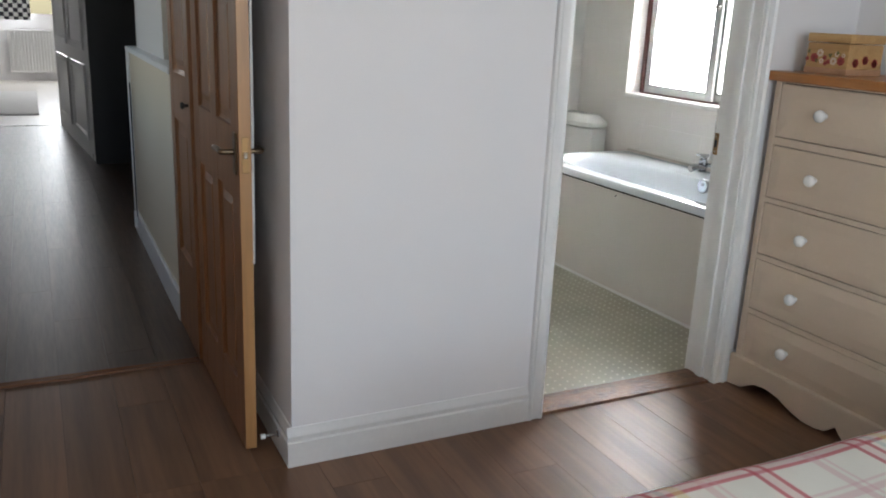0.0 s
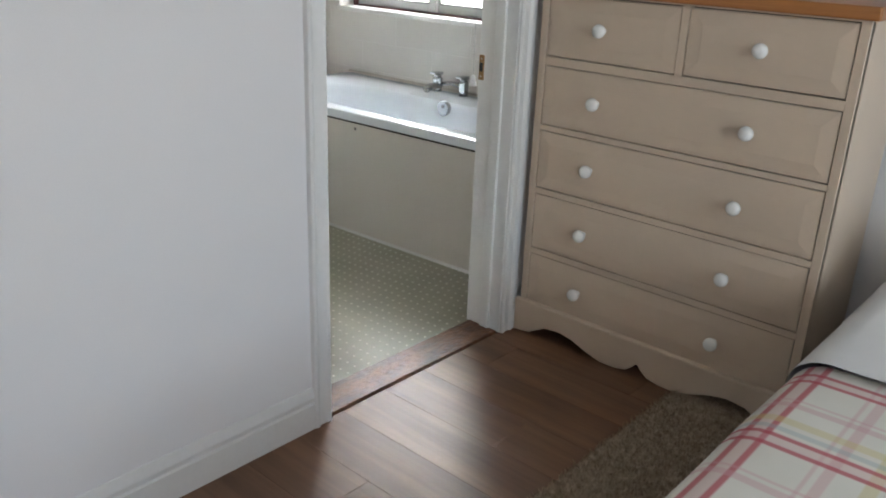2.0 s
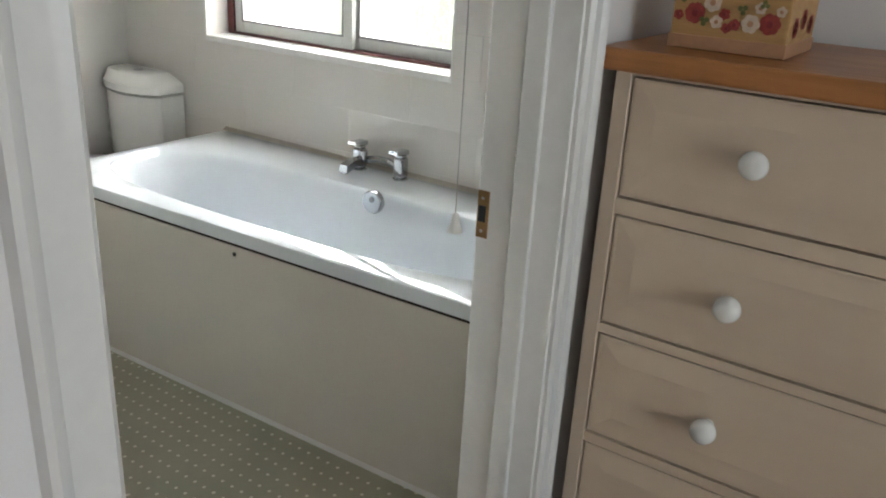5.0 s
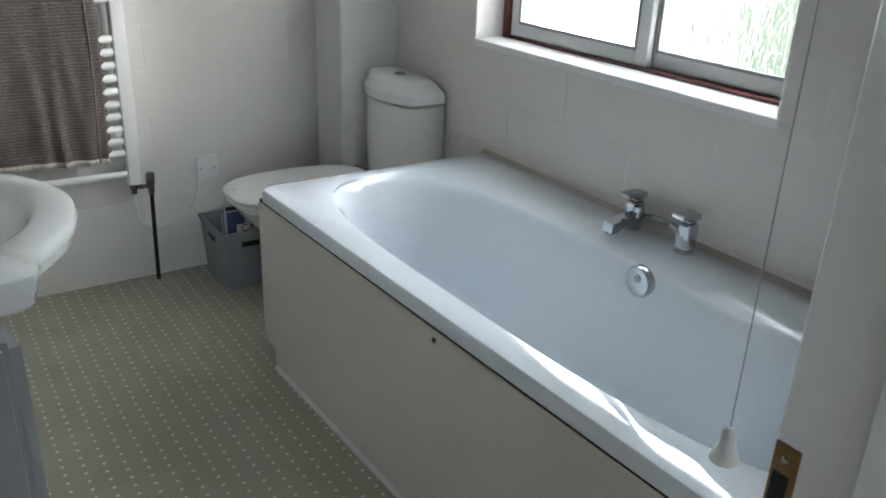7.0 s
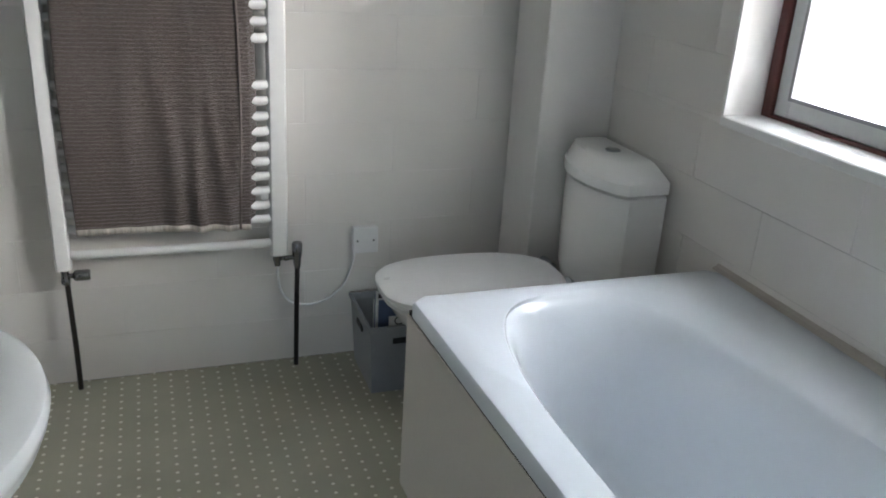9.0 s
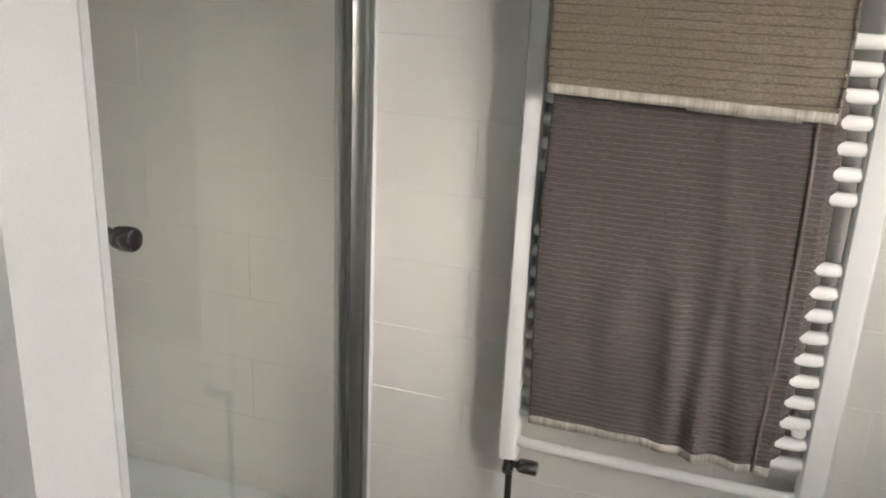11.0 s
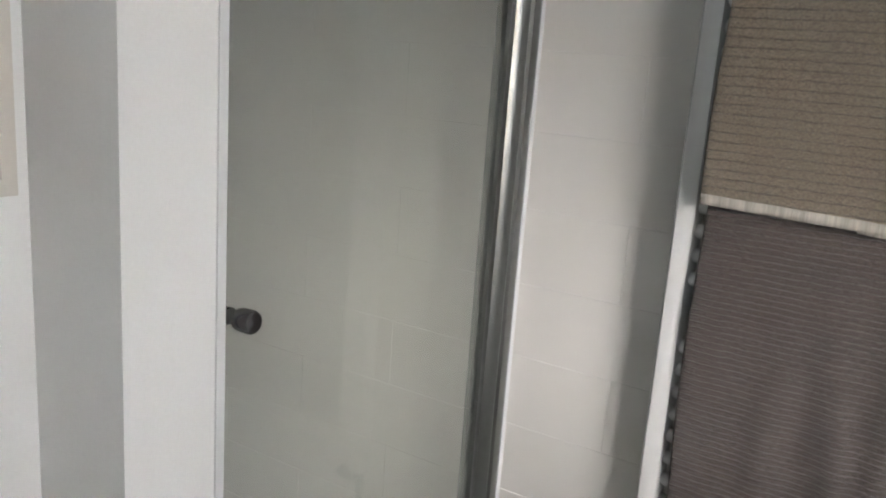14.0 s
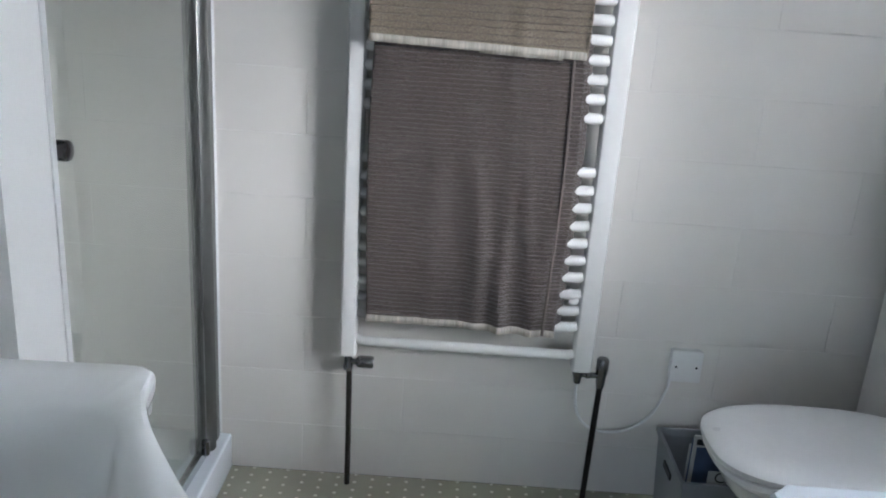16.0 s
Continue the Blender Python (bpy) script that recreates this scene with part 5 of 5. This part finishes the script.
def towel(name, label, x0, x1, zb, zt, y_front, material, seed, hem_drop, back_to):
    """A towel over the radiator's rungs: front fall with soft folds, back fall behind."""
    ob = thing(name, label, "towel")
    nx, nz = 64, 80
    phase = [0.6, 2.2, 4.1][seed]
    amp = [0.35, 1.0, 0.0][seed]

    def front(u, v):
        x = x0 + (x1 - x0) * u
        z = zt + (zb - zt) * v
        z -= hem_drop(u) * v
        fold = 0.0
        for at, wide, deep, lean in FOLDS:
            k = (u - at - lean * v - 0.028 * math.sin(v * 6 + at * 20)) / wide
            fold += amp * deep * math.exp(-k * k) * min(1.0, 0.08 + 1.15 * v ** 1.4) * (0.75 + 0.25 * math.sin(v * 9 + at * 30))
        fold += 0.002 * noise.noise(Vector((u * 5, v * 4, seed * 3.0)))
        return Vector((x + 0.006 * math.sin(v * 5 + phase) * (1 if u < 0.5 else -1), y_front - fold + 0.004 * v, z))

    grid = [[front(i / nx, j / nz) for i in range(nx + 1)] for j in range(nz + 1)]
    top = []
    for k in range(6, 0, -1):
        a = math.pi * k / 6
        top.append([Vector((p.x, y_front + 0.016 - 0.016 * math.cos(a), zt + 0.016 * math.sin(a))) for p in grid[0]])
    back = [[Vector((p.x + 0.01, y_front + 0.034, z)) for p in grid[0]] for z in [back_to + (zt - back_to) * k / 20 for k in range(20)]]
    sheet = shell(back + top + grid, loop=False)
    t = part("cloth", sheet, material, ob, smooth=True)
    mod = t.modifiers.new("thickness", "SOLIDIFY")
    mod.thickness, mod.offset = 0.005, 0.0
    hem_rows = [[p + Vector((0, -0.0035, dz)) for p in grid[-1]] for dz in (0.012, 0.004, -0.006)]
    h = part("hem", shell(hem_rows, loop=False), M["hem"], ob, "cream stitched hem", True)
    mod = h.modifiers.new("thickness", "SOLIDIFY")
    mod.thickness, mod.offset = 0.004, 0.0
    if seed == 0:
        under = [[p + Vector((0, 0.004, dz)) for p in grid[-1][int(nx * 0.5):int(nx * 0.92)]] for dz in (0.004, -0.004, -0.011)]
        u = part("under_hem", shell(under, loop=False), M["hem"], ob, "cream hem of the folded under layer", True)
        mod = u.modifiers.new("thickness", "SOLIDIFY")
        mod.thickness, mod.offset = 0.004, 0.0
    if seed == 1:
        fold_back = [[grid[j][nx] + Vector((dx, 0.010 + dy, 0.004)) for dx, dy in ((-0.02, 0.0), (0.004, 0.004), (0.014, 0.012), (0.010, 0.022))] for j in range(10, nz - 1)]
        fb = part("folded_edge", shell(fold_back, loop=False), material, ob, smooth=True)
        mod = fb.modifiers.new("thickness", "SOLIDIFY")
        mod.thickness, mod.offset = 0.005, 0.0
    side = [[grid[j][nx] + Vector((dx, -0.0045, 0)) for dx in (-0.034, -0.027)] for j in range(nz + 1)] if seed else [[grid[j][nx] + Vector((dx, -0.001, 0)) for dx in (-0.004, 0.003)] for j in range(nz + 1)]
    s = part("side_binding", shell(side, loop=False), M["binding"] if seed else material, ob, smooth=True)
    mod = s.modifiers.new("thickness", "SOLIDIFY")
    mod.thickness, mod.offset = 0.006, 0.0


towel("towel", "dark taupe ribbed bath towel hung on the radiator", 1.335, 1.822, 0.520, 1.345, 2.828, M["towel_dark"], 1, lambda u: 0.012 * u - 0.006 * math.sin(u * 3.1), 0.95)
towel("towel", "beige ribbed hand towel hung over the taupe one", 1.330, 1.812, 1.212, 1.752, 2.800, M["towel_beige"], 0, lambda u: 0.012 * u, 1.30)


def spur():
    ob = thing("fused_spur", "white fused spur plate on the tiled wall", "socket")
    part("back_box", box(2.146, 2.224, NORTH - 0.020, NORTH + 0.001, 0.374, 0.458, 0.002), M["plastic_white"], ob)
    part("plate", box(2.143, 2.227, NORTH - 0.028, NORTH - 0.020, 0.371, 0.461, 0.004, 2), M["plastic_white"], ob)
    for x in (2.158, 2.212):
        part("screw", lathe([(0.0032, 0.0), (0.003, -0.0015)], (x, NORTH - 0.028, 0.415), "y", 10), M["dark_grey_wall"], ob)
    cable = thing("heater_cable", "white flex looping from radiator to spur", "cable")
    pts = smooth_line([(2.152, NORTH - 0.010, 0.374), (2.146, NORTH - 0.010, 0.33), (2.11, NORTH - 0.012, 0.25), (2.04, NORTH - 0.015, 0.205), (1.96, NORTH - 0.012, 0.205), (1.915, NORTH - 0.02, 0.255), (1.900, RY + 0.012, 0.33), (1.899, RY + 0.006, 0.362)], 8)
    part("flex", tube(pts, 0.0042, 8), M["plastic_white"], cable, smooth=True)


spur()


# ---- shower ----
def shower():
    ob = thing("shower_enclosure", "glass shower door in a chrome frame over white tray", "shower")
    X, y0, y1 = 0.902, 2.070, NORTH - 0.004
    tray = part("tray", box(0.022, 0.970, y0, y1, 0.0, 0.108, 0.008, 3), M["acrylic"], ob, "white shower tray", True)
    E = X + 0.026

    def strip(half, ya, yb, za, zb):
        """An upright board along the slightly skewed door line."""
        xa, xb = (X + (E - X) * (y - y0) / (2.90 - y0) for y in (ya, yb))
        return prism([(xa - half, ya), (xa + half, ya), (xb + half, yb), (xb - half, yb)], "z", za, zb)

    g = part("glass_door", strip(0.003, y0 + 0.016, 2.801, 0.135, 1.98), M["shower_glass"], ob, "clear greenish glass door")
    g.visible_shadow = False
    D, C = M["dark_chrome"], M["chrome"]
    part("wall_profile", box(0.9552, 0.9590, 2.053, 2.0675, 0.0, 2.0, 0.0015, 2), M["gloss_white"], ob, "white plastic wall profile")
    part("door_seal", box(X - 0.006, X + 0.006, y0 + 0.006, y0 + 0.018, 0.13, 1.985, 0.001), M["plastic_grey"], ob, "grey rubber door seal")
    part("magnet_strip", box(X - 0.004, X + 0.010, y0 + 0.0005, y0 + 0.0065, 0.11, 2.0), M["plastic_white"], ob)
    prof = [(E - 0.02, 2.778), (E + 0.006, 2.778), (E + 0.010, 2.786), (E + 0.006, 2.801), (E + 0.006, 2.811), (E + 0.018, 2.821), (E + 0.022, 2.838), (E + 0.016, 2.851), (E + 0.006, 2.858), (E + 0.006, 2.868), (E + 0.014, 2.872), (E + 0.014, 2.898), (E - 0.02, 2.898)]
    part("hinge_profile", prism(prof, "z", 0.11, 2.0), M["satin"], ob, "chrome hinge profile", True)
    part("wall_channel", box(E - 0.02, E + 0.012, 2.899, 2.911, 0.11, 2.0, 0.003), M["silver_grey"], ob)
    part("seal_bead", prism([(E - 0.02, 2.912), (E + 0.010, 2.912), (E + 0.016, 2.915), (E + 0.010, 2.923), (E - 0.02, 2.923)], "z", 0.108, 2.0), M["plastic_white"], ob, "white sealant bead", True)
    part("bottom_rail", strip(0.012, y0 + 0.01, 2.898, 0.108, 0.134), C, ob)
    part("top_rail", strip(0.014, y0 + 0.001, 2.898, 1.985, 2.02), C, ob)
    part("roller", lathe([(0.010, -0.02), (0.012, 0.0), (0.010, 0.02)], (E + 0.014, 2.771, 0.15), "z", 14), D, ob, smooth=True)
    knob = part("door_knob", lathe([(0.012, 0.0), (0.010, 0.004), (0.010, 0.012), (0.015, 0.018), (0.0165, 0.024), (0.0165, 0.042), (0.014, 0.046), (0.002, 0.047)], (X + 0.003, y0 + 0.055, 1.062), "x", 22), D, ob, "dark chrome door knob", True)
    knob2 = part("door_knob", lathe([(0.012, 0.0), (0.010, -0.02), (0.0165, -0.03), (0.0165, -0.05), (0.002, -0.054)], (X - 0.003, y0 + 0.055, 1.062), "x", 18), D, ob, "dark chrome door knob", True)


shower()


# ---- basin, vanity, mirror ----
BASIN = [(0.793, 1.760), (1.0, 1.738), (1.17, 1.706), (1.222, 1.694), (1.236, 1.678), (1.238, 1.655), (1.244, 1.632), (1.268, 1.578), (1.303, 1.522), (1.348, 1.458),
         (1.408, 1.385), (1.440, 1.310), (1.448, 1.235), (1.432, 1.155), (1.402, 1.098), (1.370, 1.052), (1.356, 1.015), (1.352, 0.972), (1.338, 0.952), (1.0, 0.952), (0.793, 0.952)]
BZ = 0.94
CZ = 0.898


def basin():
    ob = thing("basin", "white ceramic bow-fronted basin on a grey vanity", "basin")
    pts = [Vector((x, y, 0)) for x, y in BASIN]
    line = [(p.x, p.y) for p in smooth_line(pts[2:-2], 5)]
    line = [BASIN[0], BASIN[1]] + line + [BASIN[-2], BASIN[-1]]
    cx, cy, n = 1.160, 1.323, 120

    def edge(a):
        """Where a ray from the bowl's middle meets the outline."""
        c, s = math.cos(a), math.sin(a)
        best = 0.0
        for (ax, ay), (bx, by) in zip(line, line[1:] + line[:1]):
            dx, dy = bx - ax, by - ay
            den = c * dy - s * dx
            if abs(den) < 1e-9:
                continue
            t = ((ax - cx) * dy - (ay - cy) * dx) / den
            k = ((ax - cx) * s - (ay - cy) * c) / den
            if t > 0 and -1e-6 <= k <= 1 + 1e-6:
                best = max(best, t)
        return best

    angles = [2 * math.pi * i / n for i in range(n)]
    reach = [edge(a) for a in angles]

    def ring(inset, z):
        return [(cx + math.cos(a) * (r - inset), cy + math.sin(a) * (r - inset), z) for a, r in zip(angles, reach)]

    rings = [ring(0.16, BZ - 0.105), ring(0.12, BZ - 0.095), ring(0.06, BZ - 0.075), ring(0.022, BZ - 0.058), ring(0.010, BZ - 0.045), ring(0.008, BZ - 0.034), ring(0.002, BZ - 0.026), ring(0.0, BZ - 0.014), ring(0.003, BZ - 0.004), ring(0.010, BZ)]
    tilt = radians(11.7)

    def bowl(hx, hy, z):
        out = []
        for a in angles:
            b = a - tilt
            c, s = math.cos(b), math.sin(b)
            t = (abs(c / hx) ** 2.2 + abs(s / hy) ** 2.2) ** (-1 / 2.2)
            out.append(t)
        fit = [min(t, r - 0.034 - (0.232 - hx) * 0.8) for t, r in zip(out, reach)]
        for _ in range(3):
            fit = [(fit[i - 1] + 2 * fit[i] + fit[(i + 1) % n]) / 4 for i in range(n)]
        fit = [max(t, 0.02) for t in fit]
        return [(cx + math.cos(a) * t, cy + math.sin(a) * t, z) for a, t in zip(angles, fit)]

    rings += [bowl(0.232, 0.290, BZ - 0.001), bowl(0.222, 0.280, BZ - 0.006), bowl(0.212, 0.268, BZ - 0.022), bowl(0.195, 0.248, BZ - 0.06), bowl(0.15, 0.19, BZ - 0.11), bowl(0.08, 0.10, BZ - 0.135), bowl(0.025, 0.025, BZ - 0.14)]
    bowl_bm = shell(rings, True, True)
    for v in bowl_bm.verts:
        # the deck falls away slightly behind the bowl
        v.co.z -= (BZ - CZ) * max(0.0, min(1.0, (1.25 - v.co.x) / 0.34))
    part("bowl", bowl_bm, M["ceramic"], ob, smooth=True)
    part("waste", lathe([(0.022, 0.0), (0.021, 0.003), (0.002, 0.001)], (cx, cy, BZ - 0.149), "z", 18), M["chrome"], ob)
    tap = thing("basin_tap", "chrome mixer tap on the basin deck", "tap")
    part("body", lathe([(0.026, 0.0), (0.024, 0.01), (0.022, 0.09), (0.018, 0.11), (0.002, 0.112)], (0.875, 1.323, CZ), "z", 20), M["chrome"], tap, smooth=True)
    part("spout", tube(smooth_line([(0.875, 1.323, CZ + 0.07), (0.93, 1.323, CZ + 0.085), (0.99, 1.323, CZ + 0.07), (1.0, 1.323, CZ + 0.05)], 5), 0.012, 12), M["chrome"], tap, smooth=True)
    part("lever", box(0.86, 0.95, 1.313, 1.333, CZ + 0.115, CZ + 0.123, 0.003), M["chrome"], tap)
    van = thing("vanity_unit", "grey painted vanity cabinet under the basin", "cabinet")
    V = M["vanity"]
    x0, ya, yb, zt = 0.793, 0.985, 1.63, CZ - 0.062
    front_a, front_b = Vector((1.300, ya, 0)), Vector((1.185, yb, 0))
    along = (front_b - front_a).normalized()
    out = Vector((along.y, -along.x, 0))
    long = (front_b - front_a).length

    def on_front(s, o, z):
        return front_a + along * s + out * o + Vector((0, 0, z))

    part("body", prism([(x0, ya), (front_a.x, ya), (front_b.x, yb), (x0, yb)], "z", 0.09, zt), V, van)
    part("plinth", prism([(x0, ya + 0.01), (front_a.x - 0.03, ya + 0.01), (front_b.x - 0.03, yb - 0.01), (x0, yb - 0.01)], "z", 0.0, 0.09), M["dark_grey_wall"], van)
    for s0, s1, k in ((0.004, long / 2 - 0.002, long / 2 - 0.04), (long / 2 + 0.002, long - 0.004, long / 2 + 0.04)):
        rings = [[on_front(s0 + i, o, 0.10 + i), on_front(s1 - i, o, 0.10 + i), on_front(s1 - i, o, zt - 0.012 - i), on_front(s0 + i, o, zt - 0.012 - i)] for o, i in ((0.001, 0), (0.018, 0.001), (0.018, 0.06), (0.010, 0.068), (0.010, 0.07))]
        d = part("door", shell(rings, True, True), V, van)
        part("handle", lathe([(0.006, 0.0), (0.006, 0.012), (0.012, 0.02), (0.004, 0.027)], on_front(k, 0.018, 0.6), "x", 14), M["chrome"], d, smooth=True)
    part("side_frame", box(x0 + 0.02, front_a.x - 0.008, ya - 0.004, ya + 0.001, 0.10, zt - 0.01, 0.001), V, van)


basin()


def toothbrush_holder():
    ob = thing("toothbrush_holder", "white plastic toothbrush caddy with grey dividers", "toothbrush holder")
    cx, cy, n = 0.893, 1.706, 40
    a = [rounded_rect(cx, cy, hx, hy, 0.022, z, n) for hx, hy, z in ((0.040, 0.043, CZ + 0.001), (0.044, 0.047, CZ + 0.004), (0.0445, 0.0475, CZ + 0.016))]
    part("base", shell(a, True, True), M["silver_grey"], ob, "grey base ring", True)
    b = [rounded_rect(cx, cy, hx, hy, 0.022, z, n) for hx, hy, z in ((0.0455, 0.049, CZ + 0.0162), (0.047, 0.052, CZ + 0.118), (0.0455, 0.0505, CZ + 0.120), (0.0435, 0.0485, CZ + 0.118), (0.040, 0.043, CZ + 0.03))]
    part("cup", shell(b, True, True), M["plastic_white"], ob, smooth=True)
    part("divider", box(cx - 0.004, cx + 0.002, cy - 0.041, cy + 0.041, CZ + 0.035, CZ + 0.126, 0.002), M["silver_grey"], ob)
    part("divider", tube(smooth_line([(cx + 0.002, cy - 0.03, CZ + 0.116), (cx + 0.018, cy - 0.025, CZ + 0.116), (cx + 0.022, cy, CZ + 0.116), (cx + 0.018, cy + 0.02, CZ + 0.116), (cx + 0.002, cy + 0.024, CZ + 0.116)], 5), 0.0035, 8), M["silver_grey"], ob, smooth=True)
    part("insert", box(cx - 0.038, cx + 0.038, cy - 0.041, cy + 0.041, CZ + 0.078, CZ + 0.082), M["silver_grey"], ob)
    part("post", lathe([(0.008, 0.0), (0.008, 0.03), (0.006, 0.033), (0.001, 0.033)], (cx + 0.022, cy - 0.03, CZ + 0.08), "z", 12), M["silver_grey"], ob, smooth=True)
    bot = thing("soap_dispenser", "white pump bottle behind the toothbrush caddy", "soap dispenser")
    part("bottle", lathe([(0.028, 0.0), (0.031, 0.006), (0.031, 0.085), (0.024, 0.10), (0.012, 0.108), (0.012, 0.12)], (0.848, 1.612, CZ + 0.001), "z", 24), M["plastic_white"], bot, smooth=True)
    part("pump", lathe([(0.013, 0.12), (0.013, 0.132), (0.005, 0.134), (0.005, 0.155), (0.012, 0.157), (0.012, 0.166), (0.002, 0.167)], (0.848, 1.612, CZ + 0.001), "z", 16), M["silver_grey"], bot, smooth=True)
    dish = thing("soap_dish", "white soap dish with grey rim on the basin", "soap dish")
    part("dish", shell([oval(0.945, 1.585, hx, hy, 2.5, z, 40) for hx, hy, z in ((0.03, 0.04, CZ + 0.006 + 0.001), (0.040, 0.052, CZ + 0.006 + 0.006), (0.043, 0.056, CZ + 0.006 + 0.022), (0.040, 0.053, CZ + 0.006 + 0.022), (0.03, 0.04, CZ + 0.006 + 0.010))], True, True), M["plastic_white"], dish, smooth=True)
    part("insert", shell([oval(0.945, 1.585, hx, hy, 2.5, z, 30) for hx, hy, z in ((0.031, 0.042, CZ + 0.006 + 0.011), (0.034, 0.046, CZ + 0.006 + 0.013))], True, True), M["silver_grey"], dish)


toothbrush_holder()


def mirror_cabinet():
    ob = thing("mirror_cabinet", "cream moulded mirror cabinet above the basin", "mirror cabinet")
    y0, y1, z0, z1, xf = 0.93, 1.886, 1.238, 1.98, 0.826
    part("back", box(WEST + 0.001, xf - 0.012, y0 + 0.004, y1 - 0.004, z0 + 0.004, z1 - 0.004), M["mirror_frame"], ob)

    steps = [(-0.012, 0.0), (0.0, 0.0), (0.0, 0.018), (-0.003, 0.020), (-0.003, 0.024), (0.006, 0.028), (0.006, 0.048), (0.001, 0.052), (0.001, 0.060), (-0.003, 0.064), (-0.003, 0.072), (-0.008, 0.080)]
    rings = [[(xf + o, y0 + i, z0 + i), (xf + o, y1 - i, z0 + i), (xf + o, y1 - i, z1 - i), (xf + o, y0 + i, z1 - i)] for o, i in steps]
    part("frame", shell(rings), M["mirror_frame"], ob, "cream stepped moulding")
    i = 0.079
    part("mirror", box(xf - 0.0115, xf - 0.008, y0 + i, y1 - i, z0 + i, z1 - i), M["mirror"], ob, "silvered mirror glass")


mirror_cabinet()


# ---- floors and tiles, piece by piece ----
def planks(parent, x0, x1, y0, y1, material, shift, long=1.25):
    rects, w, k = [], 0.185, 0
    x = x0
    while x < x1 - 0.01:
        xe = min(x + w, x1)
        y = y0 - (shift * (k * 0.37 % 1)) * long
        while y < y1:
            a, b = max(y, y0), min(y + long, y1)
            if b - a > 0.02:
                rects.append((x, xe, a, b))
            y += long
        x, k = xe, k + 1
    pieces("plank", rects, "z", 0.0, 0.011, material, parent, 0.0009, 0.0004)


by_name = bpy.data.objects
planks(by_name["floor"], -1.4, 2.3, -3.98, 0.0, M["floor"], 1.0)
planks(by_name["floor_entrance"], -1.4, 0.0, 0.0, 0.945, M["floor"], 0.6)
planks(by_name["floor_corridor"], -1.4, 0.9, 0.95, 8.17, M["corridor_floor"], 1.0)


def tiled(parent, axis, face, out, u0, u1, holes, joint_even, joint_odd):
    rects, long, high = [], 0.553, 0.162
    for k in range(15):
        v0, v1 = max(-0.012 + high * k, 0.0), min(-0.012 + high * (k + 1), CEIL)
        j = joint_even if k % 2 == 0 else joint_odd
        u = j - long * math.ceil((j - u0) / long)
        while u < u1:
            r = [(max(u, u0), min(u + long, u1), v0, v1)]
            for h in holes:
                r = [q for p in r for q in cut(p, h)]
            rects += [p for p in r if p[1] - p[0] > 0.01 and p[3] - p[2] > 0.01]
            u += long
    pieces("tile", rects, axis, face, 0.002, M["tile"], parent, 0.0024, 0.0006, out)


tiled(wall_n, "y", NORTH, -1, 0.02, EAST, [], 0.614, 0.335)
tiled(wall_e, "x", EAST, -1, 0.152, NORTH, [WIN], 0.30, 0.58)


def splashback():
    ob = thing("splashback", "wavy white relief tiles behind the basin", "splashback", kind="structure")
    part("bed", box(WEST + 0.0005, WEST + 0.003, 0.93, 1.857, CZ - 0.02, 1.5), M["grout"], ob)
    rects = [(a, b, z, z + 0.245) for z in (0.812, 1.057, 1.302) for a, b in ((0.93, 1.31), (1.31, 1.857))]
    pieces("tile", rects, "x", WEST + 0.010, 0.008, M["wave_tile"], ob, 0.003, 0.0016, 1)


splashback()
